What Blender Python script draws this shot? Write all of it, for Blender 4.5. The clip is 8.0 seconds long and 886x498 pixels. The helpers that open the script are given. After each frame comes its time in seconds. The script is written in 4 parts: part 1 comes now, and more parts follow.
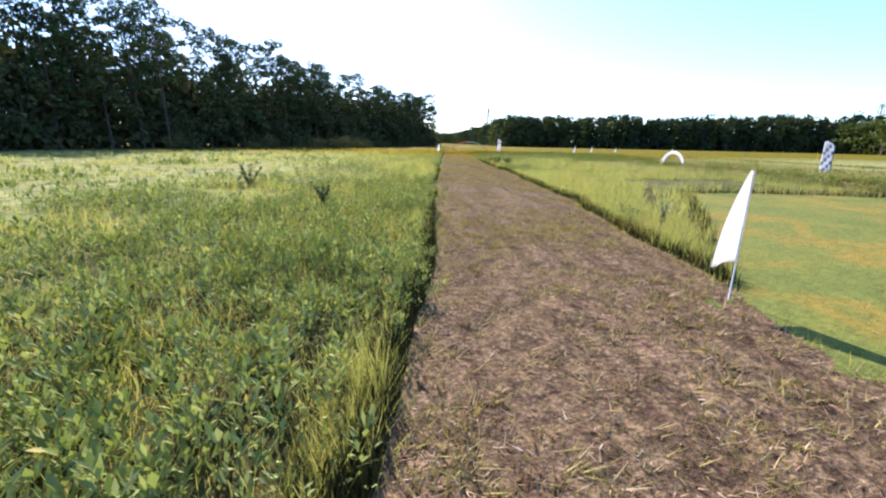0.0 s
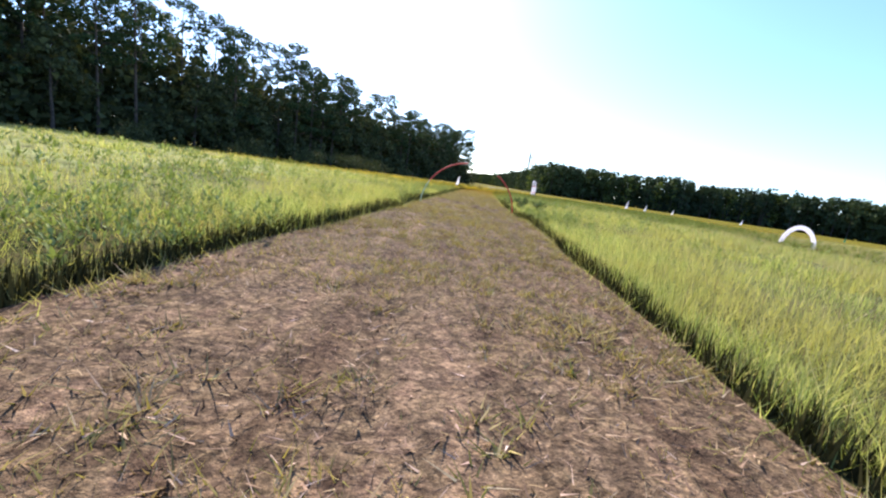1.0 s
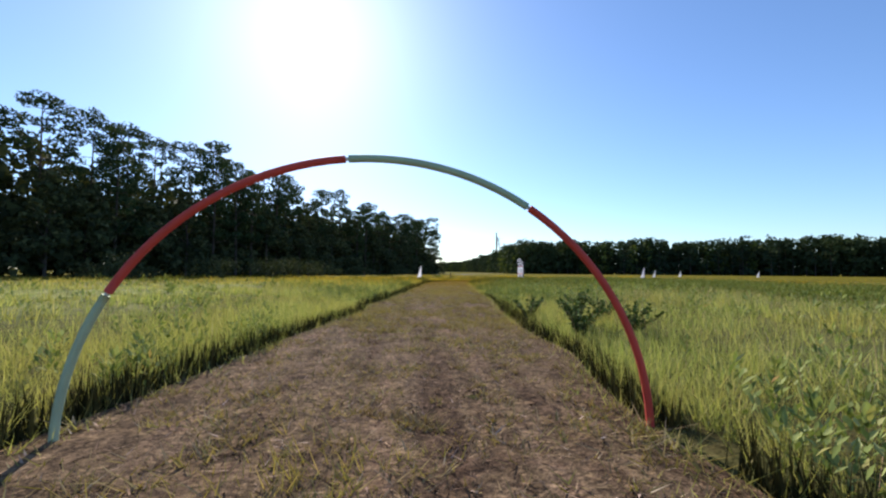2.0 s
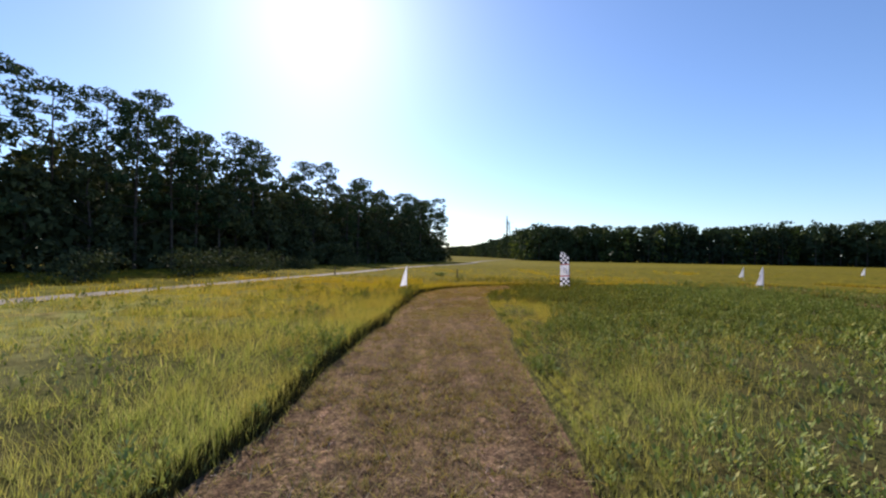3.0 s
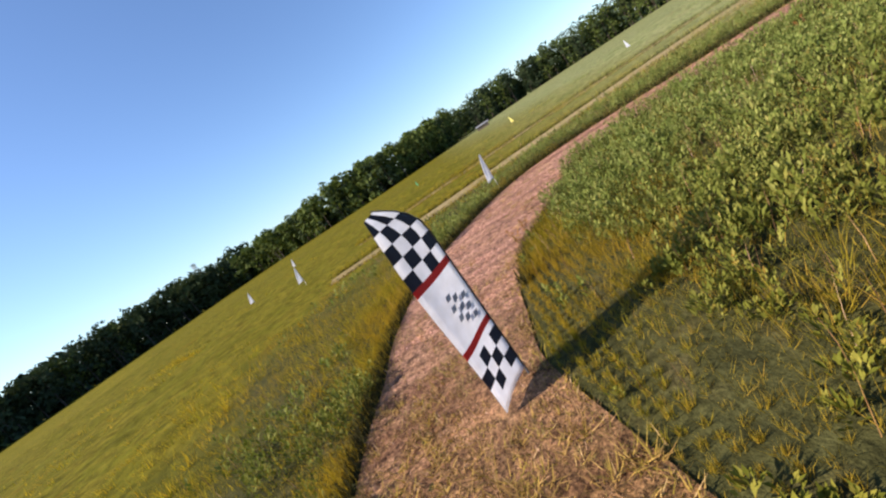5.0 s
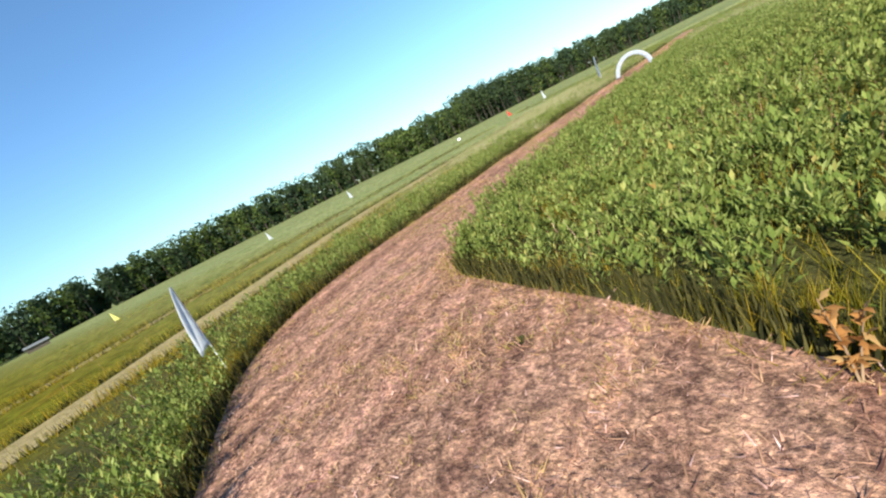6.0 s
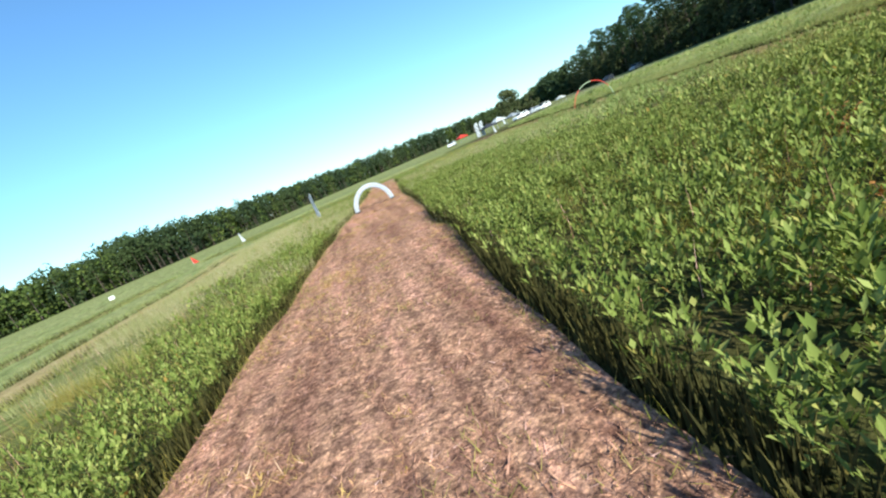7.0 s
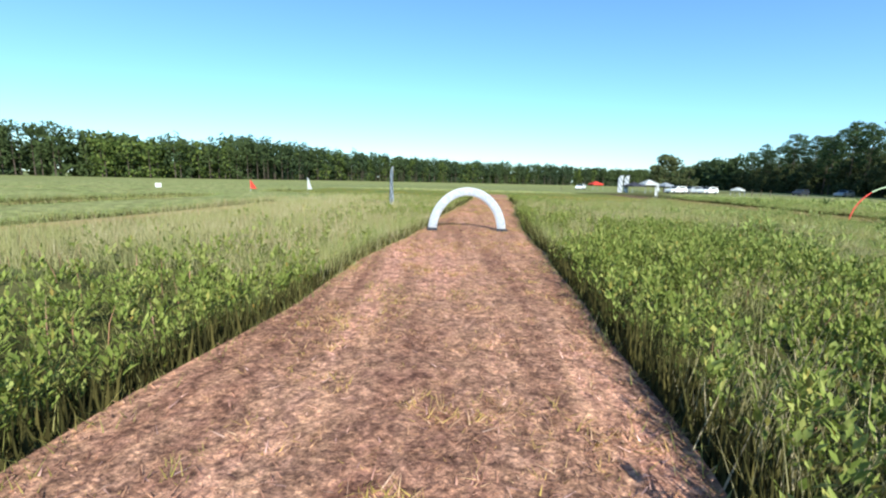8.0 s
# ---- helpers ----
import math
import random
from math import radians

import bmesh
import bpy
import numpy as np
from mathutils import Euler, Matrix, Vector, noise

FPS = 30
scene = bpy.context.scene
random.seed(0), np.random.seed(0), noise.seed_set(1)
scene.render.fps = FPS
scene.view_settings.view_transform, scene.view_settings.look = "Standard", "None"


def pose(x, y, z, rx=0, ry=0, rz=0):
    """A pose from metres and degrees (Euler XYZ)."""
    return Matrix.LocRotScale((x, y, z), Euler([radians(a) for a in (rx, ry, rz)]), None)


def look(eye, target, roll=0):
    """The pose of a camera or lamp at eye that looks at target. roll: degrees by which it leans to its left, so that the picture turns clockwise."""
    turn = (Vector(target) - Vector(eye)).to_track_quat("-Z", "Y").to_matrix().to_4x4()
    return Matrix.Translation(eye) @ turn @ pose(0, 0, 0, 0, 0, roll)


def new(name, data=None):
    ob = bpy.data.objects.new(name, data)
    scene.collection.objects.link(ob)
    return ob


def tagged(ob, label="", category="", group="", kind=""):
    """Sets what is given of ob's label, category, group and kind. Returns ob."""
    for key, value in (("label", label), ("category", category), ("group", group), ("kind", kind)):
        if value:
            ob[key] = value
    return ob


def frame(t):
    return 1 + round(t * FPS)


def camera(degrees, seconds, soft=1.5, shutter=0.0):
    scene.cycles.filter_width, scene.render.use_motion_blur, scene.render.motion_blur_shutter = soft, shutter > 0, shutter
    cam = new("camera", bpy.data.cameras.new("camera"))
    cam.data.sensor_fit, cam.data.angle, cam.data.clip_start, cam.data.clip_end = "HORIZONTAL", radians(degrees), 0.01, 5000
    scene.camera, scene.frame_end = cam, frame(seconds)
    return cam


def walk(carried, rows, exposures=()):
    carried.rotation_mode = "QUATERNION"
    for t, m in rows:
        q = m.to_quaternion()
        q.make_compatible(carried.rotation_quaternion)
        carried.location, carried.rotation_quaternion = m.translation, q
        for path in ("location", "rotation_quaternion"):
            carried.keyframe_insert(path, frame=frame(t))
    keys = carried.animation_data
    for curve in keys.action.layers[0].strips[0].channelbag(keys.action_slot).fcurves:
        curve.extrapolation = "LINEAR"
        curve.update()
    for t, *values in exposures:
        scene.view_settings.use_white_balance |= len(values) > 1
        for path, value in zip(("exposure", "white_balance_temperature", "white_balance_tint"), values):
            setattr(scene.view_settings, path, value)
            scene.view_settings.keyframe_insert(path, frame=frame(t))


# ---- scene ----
LENS = 94.0
cam = camera(LENS, 8.0, soft=2.2)
# seconds, eye, target, roll
PATH = [
    (0.00, (-4.29, -9.16, 1.74), (-3.19, 0.46, -0.76), 1.1),
    (0.30, (-2.89, -5.90, 1.91), (-2.02, 3.75, -0.54), 2.9),
    (0.50, (-2.19, -3.41, 1.59), (-1.32, 6.36, -0.36), 3.1),
    (1.00, (-0.65, 3.30, 1.10), (-0.26, 13.15, -0.59), 8.4),
    (1.20, (-0.17, 6.13, 0.92), (0.07, 16.07, -0.19), 9.7),
    (1.50, (0.40, 10.56, 0.91), (0.47, 20.56, 1.21), 9.2),
    (1.80, (0.78, 14.55, 1.00), (1.24, 24.52, 1.57), 4.5),
    (2.00, (0.93, 17.30, 1.06), (1.76, 27.25, 1.60), 0.4),
    (2.20, (1.30, 20.31, 0.90), (2.34, 30.24, 1.52), -3.2),
    (2.50, (1.72, 24.84, 1.24), (2.83, 34.76, 1.72), -5.2),
    (2.75, (2.12, 28.50, 1.71), (3.01, 38.46, 1.96), -2.6),
    (3.00, (2.56, 32.07, 2.15), (3.19, 42.05, 2.29), 0.9),
    (3.30, (3.07, 36.22, 2.41), (3.75, 46.19, 2.79), 2.7),
    (3.50, (3.37, 38.96, 2.44), (4.32, 48.89, 3.18), 2.2),
    (4.00, (4.12, 46.00, 2.68), (7.65, 55.28, 3.89), -4.6),
    (4.10, (4.34, 47.31, 2.73), (8.55, 56.31, 3.81), -7.8),
    (4.50, (5.72, 53.10, 2.72), (14.08, 58.58, 2.43), -26.5),
    (4.70, (6.59, 55.44, 2.73), (15.78, 59.30, 1.85), -29.2),
    (4.95, (8.14, 58.07, 2.65), (17.86, 59.57, 0.86), -32.9),
    (5.25, (10.82, 60.22, 2.45), (20.22, 58.64, -0.57), -35.8),
    (5.50, (13.30, 60.99, 2.23), (21.73, 57.04, -1.40), -35.8),
    (5.80, (15.98, 60.43, 1.96), (22.92, 54.01, -1.28), -31.7),
    (6.00, (17.55, 59.69, 1.76), (23.34, 51.88, -0.58), -26.5),
    (6.20, (19.08, 58.72, 1.57), (23.35, 49.81, 0.03), -23.5),
    (6.50, (20.88, 56.18, 1.54), (22.26, 46.35, 0.29), -23.9),
    (7.00, (22.16, 51.03, 1.70), (20.55, 41.42, -0.56), -23.0),
    (7.50, (22.12, 45.60, 1.69), (20.78, 35.89, -0.27), -11.7),
    (8.00, (21.30, 39.73, 1.55), (21.44, 29.86, -0.08), 1.4),
]

walk(cam, [(t, look(eye, target, roll)) for t, eye, target, roll in PATH],
     exposures=[(0.0, 1.38, 6350, 20), (1.0, 1.36, 6350, 19), (1.6, 0.75, 6450, 16), (2.2, 0.45, 6500, 15), (3.3, 0.42, 6600, 20), (4.0, 0.42, 6600, 20), (4.5, 0.50, 6650, 18), (4.7, 0.63, 6850, 18),
                (5.8, 0.82, 6600, 6), (6.5, 0.90, 6250, -7), (7.0, 0.88, 6200, -4), (8.0, 0.86, 6200, -1)])

# ---- sky and sun ----
SUN_AZ, SUN_EL = -14.0, 32.0
world = bpy.data.worlds.new("world")
scene.world = world
world.use_nodes = True
wt = world.node_tree
sky = wt.nodes.new("ShaderNodeTexSky")
sky.sky_type = "NISHITA"
sky.sun_disc = False
sky.sun_elevation, sky.sun_rotation = radians(SUN_EL), radians(SUN_AZ)
sky.air_density, sky.dust_density, sky.ozone_density = 1.0, 0.4, 3.5
air = wt.nodes.new("ShaderNodeMix")
air.data_type, air.blend_type = "RGBA", "MULTIPLY"
air.inputs[0].default_value, air.inputs[7].default_value = 1.0, (0.84, 1.0, 1.14, 1)
wt.links.new(sky.outputs[0], air.inputs[6])
wt.links.new(air.outputs[2], wt.nodes["Background"].inputs[0])
wt.nodes["Background"].inputs[1].default_value = 0.115
sun = new("sun", bpy.data.lights.new("sun", "SUN"))
sun.data.energy, sun.data.angle, sun.data.color = 5.0, radians(0.6), (1.0, 0.94, 0.84)
sun_way = Vector((math.sin(radians(SUN_AZ)) * math.cos(radians(SUN_EL)),
                  math.cos(radians(SUN_AZ)) * math.cos(radians(SUN_EL)), math.sin(radians(SUN_EL))))
sun.matrix_world = look(sun_way * 100, (0, 0, 0))

rng = np.random.default_rng(7)


# ---- materials ----
def nodes_of(name):
    m = bpy.data.materials.new(name)
    m.use_nodes = True
    return m, m.node_tree.nodes, m.node_tree.links, m.node_tree.nodes["Principled BSDF"]


def ramp_node(ns, stops):
    r = ns.new("ShaderNodeValToRGB")
    while len(r.color_ramp.elements) < len(stops):
        r.color_ramp.elements.new(0.5)
    for e, (at, c) in zip(r.color_ramp.elements, stops):
        e.position, e.color = at, (*c, 1)
    return r


def noise_node(ns, ls, scale, detail=4.0, rough=0.6, coords="Object"):
    tc = ns.new("ShaderNodeTexCoord")
    n = ns.new("ShaderNodeTexNoise")
    n.inputs["Scale"].default_value, n.inputs["Detail"].default_value, n.inputs["Roughness"].default_value = scale, detail, rough
    ls.new(tc.outputs[coords], n.inputs["Vector"])
    return n


def mixed(ns, ls, a, b, fac, how="MIX"):
    mx = ns.new("ShaderNodeMix")
    mx.data_type, mx.blend_type = "RGBA", how
    for slot, v in ((0, fac), (6, a), (7, b)):
        if isinstance(v, (int, float)):
            mx.inputs[slot].default_value = v
        elif isinstance(v, tuple):
            mx.inputs[slot].default_value = (*v, 1)
        else:
            ls.new(v, mx.inputs[slot])
    return mx.outputs[2]


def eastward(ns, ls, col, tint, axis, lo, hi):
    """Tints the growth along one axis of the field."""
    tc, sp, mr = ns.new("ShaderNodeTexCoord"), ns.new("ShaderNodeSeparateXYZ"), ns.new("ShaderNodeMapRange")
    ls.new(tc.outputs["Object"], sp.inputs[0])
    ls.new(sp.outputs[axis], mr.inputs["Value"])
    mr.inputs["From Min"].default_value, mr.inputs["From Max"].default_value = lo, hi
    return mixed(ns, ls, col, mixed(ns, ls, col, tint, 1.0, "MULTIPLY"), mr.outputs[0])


def place_light_tint(ns, ls, col, east, north):
    """Colour by place, with white balance and sun side painted in: yellower to the north and, where it is given, paler
    to the east, which wins over the north.
    """
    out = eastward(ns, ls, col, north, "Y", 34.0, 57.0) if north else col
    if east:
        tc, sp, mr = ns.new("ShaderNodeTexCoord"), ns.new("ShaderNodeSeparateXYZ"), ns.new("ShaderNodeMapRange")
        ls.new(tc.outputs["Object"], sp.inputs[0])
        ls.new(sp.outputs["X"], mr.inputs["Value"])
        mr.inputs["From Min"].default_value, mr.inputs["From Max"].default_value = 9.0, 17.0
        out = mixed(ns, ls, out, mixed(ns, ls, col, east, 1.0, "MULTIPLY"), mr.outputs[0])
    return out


def mower_streaks(ns, ls, col):
    """Long pale and brown bands of clippings left by the mower."""
    n = noise_node(ns, ls, 1.0, 3.0, 0.6)
    mp = ns.new("ShaderNodeMapping")
    mp.inputs["Scale"].default_value, mp.inputs["Rotation"].default_value = (2.3, 0.16, 1.0), (0, 0, 0.09)
    ls.new(n.inputs["Vector"].links[0].from_socket, mp.inputs["Vector"])
    ls.new(mp.outputs[0], n.inputs["Vector"])
    g = ramp_node(ns, [(0.36, (0.62, 0.56, 0.56)), (0.52, (1.0, 1.0, 0.96)), (0.66, (1.35, 1.27, 1.32))])
    ls.new(n.outputs["Fac"], g.inputs[0])
    return mixed(ns, ls, col, g.outputs[0], 0.8, "MULTIPLY")


def surface(name, stops, scale, fine=None, fine_amount=0.35, rough=0.85, bump=0.0, bump_scale=40.0, metal=0.0, east=None, spec=0.1, streaks=False, north=None, grit=None):
    """Colour from a wide noise, dirtied by a fine one and by still finer grit, with fine relief."""
    m, ns, ls, p = nodes_of(name)
    r = ramp_node(ns, stops)
    ls.new(noise_node(ns, ls, scale).outputs["Fac"], r.inputs[0])
    col = r.outputs[0]
    if fine:
        g = ramp_node(ns, [(0.32, (0.3, 0.3, 0.3)), (0.68, (1.4, 1.4, 1.4))])
        ls.new(noise_node(ns, ls, fine, 5.0, 0.75).outputs["Fac"], g.inputs[0])
        col = mixed(ns, ls, col, g.outputs[0], fine_amount, "MULTIPLY")
    if grit:
        g = ramp_node(ns, [(0.38, (0.35, 0.33, 0.33)), (0.52, (1.0, 1.0, 1.0)), (0.64, (1.9, 1.85, 1.7))])
        ls.new(noise_node(ns, ls, grit, 3.0, 0.8).outputs["Fac"], g.inputs[0])
        col = mixed(ns, ls, col, g.outputs[0], 0.6, "MULTIPLY")
    if streaks:
        col = mower_streaks(ns, ls, col)
    col = place_light_tint(ns, ls, col, east, north)
    ls.new(col, p.inputs["Base Color"])
    p.inputs["Roughness"].default_value, p.inputs["Metallic"].default_value = rough, metal
    p.inputs["Specular IOR Level"].default_value = spec
    if bump:
        b = ns.new("ShaderNodeBump")
        b.inputs["Strength"].default_value, b.inputs["Distance"].default_value = bump, 0.035
        ls.new(noise_node(ns, ls, bump_scale, 4.0, 0.7).outputs["Fac"], b.inputs["Height"])
        ls.new(b.outputs[0], p.inputs["Normal"])
    return m


def foliage(name, stops, through_light=0.4, rough=0.55, patch=None, patch_scale=0.12, spec=0.3, east=None, streaks=False, north=None):
    """Leaves: each island has its own colour from the ramp; part of the light passes through."""
    m, ns, ls, p = nodes_of(name)
    geo = ns.new("ShaderNodeNewGeometry")
    r = ramp_node(ns, stops)
    ls.new(geo.outputs["Random Per Island"], r.inputs[0])
    col = r.outputs[0]
    if patch:
        w = ramp_node(ns, [(0.42, (0, 0, 0)), (0.62, (1, 1, 1))])
        ls.new(noise_node(ns, ls, patch_scale, 3.0, 0.6).outputs["Fac"], w.inputs[0])
        col = mixed(ns, ls, col, mixed(ns, ls, col, patch, 0.7), w.outputs[0])
    if streaks:
        col = mower_streaks(ns, ls, col)
    col = place_light_tint(ns, ls, col, east, north)
    p.inputs["Roughness"].default_value = rough
    p.inputs["Specular IOR Level"].default_value = spec
    ls.new(col, p.inputs["Base Color"])
    tr = ns.new("ShaderNodeBsdfTranslucent")
    ls.new(mixed(ns, ls, col, (1.1, 1.1, 0.55), 1.0, "MULTIPLY"), tr.inputs["Color"])
    mx = ns.new("ShaderNodeMixShader")
    mx.inputs[0].default_value = through_light
    ls.new(p.outputs[0], mx.inputs[1])
    ls.new(tr.outputs[0], mx.inputs[2])
    ls.new(mx.outputs[0], ns["Material Output"].inputs["Surface"])
    return m


def cloth(name, c, through_light=0.3, rough=0.8):
    m, ns, ls, p = nodes_of(name)
    r = ramp_node(ns, [(0.3, tuple(v * 0.86 for v in c)), (0.7, c)])
    ls.new(noise_node(ns, ls, 6.0).outputs["Fac"], r.inputs[0])
    ls.new(r.outputs[0], p.inputs["Base Color"])
    p.inputs["Roughness"].default_value = rough
    tr = ns.new("ShaderNodeBsdfTranslucent")
    ls.new(r.outputs[0], tr.inputs["Color"])
    mx = ns.new("ShaderNodeMixShader")
    mx.inputs[0].default_value = through_light
    ls.new(p.outputs[0], mx.inputs[1])
    ls.new(tr.outputs[0], mx.inputs[2])
    ls.new(mx.outputs[0], ns["Material Output"].inputs["Surface"])
    return m


def plain(name, c, rough=0.5, metal=0.0, spread=0.85):
    return surface(name, [(0.3, tuple(v * spread for v in c)), (0.7, c)], 5.0, None, 0, rough, 0.0, 40, metal, None, 0.5)


# The north and east tints below also paint white balance and sun side.
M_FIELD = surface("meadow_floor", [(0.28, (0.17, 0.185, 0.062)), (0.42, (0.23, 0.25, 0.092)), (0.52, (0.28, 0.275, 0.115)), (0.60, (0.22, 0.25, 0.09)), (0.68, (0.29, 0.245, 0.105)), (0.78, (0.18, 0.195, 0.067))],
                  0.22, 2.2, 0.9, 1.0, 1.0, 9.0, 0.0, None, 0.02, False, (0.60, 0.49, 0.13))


def with_shaded_soil(m, stops):
    """Dark soil and dead leaves under the tall growth, with the shade between plants painted into the colour, by a mesh
    attribute.
    """
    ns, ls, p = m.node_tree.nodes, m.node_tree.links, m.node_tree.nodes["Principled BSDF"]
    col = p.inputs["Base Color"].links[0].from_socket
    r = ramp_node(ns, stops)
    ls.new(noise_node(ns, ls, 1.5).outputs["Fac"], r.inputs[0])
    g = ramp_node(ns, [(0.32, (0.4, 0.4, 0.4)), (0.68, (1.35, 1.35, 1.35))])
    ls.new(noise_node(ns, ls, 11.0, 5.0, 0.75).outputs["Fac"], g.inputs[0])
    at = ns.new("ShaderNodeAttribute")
    at.attribute_name = "soil_shade"
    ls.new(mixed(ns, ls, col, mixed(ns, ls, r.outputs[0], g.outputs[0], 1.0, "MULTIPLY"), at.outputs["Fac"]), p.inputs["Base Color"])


with_shaded_soil(M_FIELD, [(0.3, (0.04, 0.04, 0.016)), (0.5, (0.075, 0.072, 0.025)), (0.65, (0.09, 0.075, 0.03)), (0.78, (0.065, 0.075, 0.022))])
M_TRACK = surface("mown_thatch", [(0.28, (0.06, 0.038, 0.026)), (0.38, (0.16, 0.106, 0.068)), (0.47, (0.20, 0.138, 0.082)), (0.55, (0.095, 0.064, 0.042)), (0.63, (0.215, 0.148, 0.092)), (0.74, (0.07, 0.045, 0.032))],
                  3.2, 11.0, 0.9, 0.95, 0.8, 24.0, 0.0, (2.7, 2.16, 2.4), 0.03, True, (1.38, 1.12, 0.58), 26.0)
M_SPUR = surface("mown_strip", [(0.3, (0.29, 0.22, 0.10)), (0.55, (0.40, 0.30, 0.15)), (0.75, (0.31, 0.25, 0.11))], 0.6, 6.0, 0.6, 1.0, 0.8, 20.0, 0.0, None, 0.02)
M_LAWN = surface("short_lawn", [(0.30, (0.10, 0.13, 0.028)), (0.50, (0.155, 0.175, 0.034)), (0.58, (0.25, 0.18, 0.032)), (0.64, (0.155, 0.17, 0.034)), (0.78, (0.13, 0.155, 0.03))],
                 0.35, 10.0, 0.6, 0.9, 0.6, 30.0)
M_ROAD = surface("gravel", [(0.3, (0.20, 0.17, 0.13)), (0.7, (0.32, 0.285, 0.235))], 0.8, 20.0, 0.4, 0.95, 0.6, 60.0)
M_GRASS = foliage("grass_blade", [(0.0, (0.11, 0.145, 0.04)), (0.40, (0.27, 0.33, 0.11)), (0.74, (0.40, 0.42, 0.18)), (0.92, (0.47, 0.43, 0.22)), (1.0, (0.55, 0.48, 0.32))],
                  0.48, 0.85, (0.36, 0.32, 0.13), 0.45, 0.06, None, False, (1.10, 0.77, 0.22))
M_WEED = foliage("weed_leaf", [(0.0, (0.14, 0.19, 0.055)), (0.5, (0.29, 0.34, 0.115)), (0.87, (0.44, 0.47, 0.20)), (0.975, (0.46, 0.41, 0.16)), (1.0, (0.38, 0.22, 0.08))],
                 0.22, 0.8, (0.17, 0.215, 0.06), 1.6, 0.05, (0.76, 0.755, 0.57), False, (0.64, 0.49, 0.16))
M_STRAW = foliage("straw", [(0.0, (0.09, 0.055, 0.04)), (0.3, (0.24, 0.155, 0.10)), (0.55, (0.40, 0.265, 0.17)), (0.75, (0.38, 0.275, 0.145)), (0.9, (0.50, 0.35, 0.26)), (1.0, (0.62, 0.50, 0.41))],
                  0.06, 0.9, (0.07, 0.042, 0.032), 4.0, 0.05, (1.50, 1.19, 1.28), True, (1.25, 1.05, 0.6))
M_DRYGRASS = foliage("dry_seed_grass", [(0.0, (0.24, 0.22, 0.10)), (0.5, (0.40, 0.34, 0.19)), (1.0, (0.55, 0.46, 0.32))], 0.3, 0.85, (0.30, 0.31, 0.12), 0.5, 0.05)
# near-black blade colour that stands for shade at the mown edges
M_FOOT_SHADE = foliage("foot_shade_blades", [(0.0, (0.03, 0.028, 0.012)), (0.6, (0.06, 0.055, 0.02)), (1.0, (0.10, 0.085, 0.03))], 0.03, 0.95, None, 0.1, 0.02)
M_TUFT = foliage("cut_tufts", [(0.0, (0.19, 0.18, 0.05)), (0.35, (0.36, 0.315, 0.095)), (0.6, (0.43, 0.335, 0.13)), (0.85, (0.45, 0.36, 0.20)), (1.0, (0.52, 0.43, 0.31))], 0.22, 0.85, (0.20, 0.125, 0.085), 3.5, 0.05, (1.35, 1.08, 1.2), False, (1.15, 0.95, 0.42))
M_STUBBLE = foliage("stubble", [(0.0, (0.22, 0.20, 0.05)), (0.5, (0.36, 0.29, 0.085)), (1.0, (0.46, 0.34, 0.15))], 0.3, 0.7, None)
M_NEEDLE = foliage("pine_needles", [(0.0, (0.022, 0.045, 0.022)), (0.6, (0.045, 0.075, 0.03)), (1.0, (0.10, 0.12, 0.05))], 0.15, 0.75, None, 0.1, 0.08)
M_LEAF = foliage("tree_leaves", [(0.0, (0.04, 0.048, 0.026)), (0.6, (0.07, 0.085, 0.036)), (1.0, (0.125, 0.13, 0.055))], 0.12, 0.85, None, 0.1, 0.05)
M_FARLEAF = foliage("woodland_leaves", [(0.0, (0.026, 0.042, 0.026)), (0.6, (0.042, 0.064, 0.034)), (1.0, (0.066, 0.09, 0.04))], 0.12, 0.9, (0.065, 0.085, 0.03), 0.02, 0.05)
M_BROADFAR = foliage("light_tree_leaves", [(0.0, (0.05, 0.075, 0.02)), (0.6, (0.09, 0.12, 0.03)), (1.0, (0.14, 0.165, 0.045))], 0.2, 0.85, None, 0.1, 0.08)
M_BARK = surface("bark", [(0.3, (0.065, 0.05, 0.04)), (0.7, (0.135, 0.105, 0.085))], 3.0, 12.0, 0.5, 0.95, 0.5, 20.0)
M_WHITE = cloth("white_cloth", (0.9, 0.9, 0.92), 0.68)
M_YELLOW = cloth("yellow_cloth", (0.80, 0.72, 0.22), 0.35)
M_GREENCLOTH = cloth("green_cloth", (0.05, 0.42, 0.20), 0.3)
M_REDCLOTH = cloth("red_cloth", (0.72, 0.06, 0.04), 0.3)
M_BLACKCLOTH = cloth("black_cloth", (0.03, 0.03, 0.045), 0.1)
M_GREYCLOTH = cloth("grey_print", (0.30, 0.32, 0.36), 0.2)
M_BLUECLOTH = cloth("pale_blue_print", (0.46, 0.54, 0.74), 0.3)
M_FOAMRED = plain("red_foam", (0.70, 0.075, 0.05), 0.75)
M_FOAMGREEN = plain("faded_green_foam", (0.46, 0.57, 0.36), 0.75)
M_POLE = plain("black_fibreglass", (0.03, 0.03, 0.035), 0.4)
M_PVC = plain("white_pvc", (0.75, 0.75, 0.73), 0.4)
M_STEEL = plain("galvanised_steel", (0.42, 0.43, 0.45), 0.45, 0.8)
M_WOODPOST = surface("weathered_wood", [(0.3, (0.11, 0.085, 0.06)), (0.7, (0.2, 0.16, 0.12))], 4.0, 20.0, 0.5, 0.9)
M_ROOF = plain("grey_sheet_roof", (0.20, 0.20, 0.19), 0.8, 0.0)
M_CARWHITE = plain("white_car_paint", (0.75, 0.76, 0.78), 0.25)
M_CARSILVER = plain("silver_car_paint", (0.42, 0.44, 0.47), 0.3, 0.5)
M_CARDARK = plain("dark_car_paint", (0.03, 0.035, 0.05), 0.25)
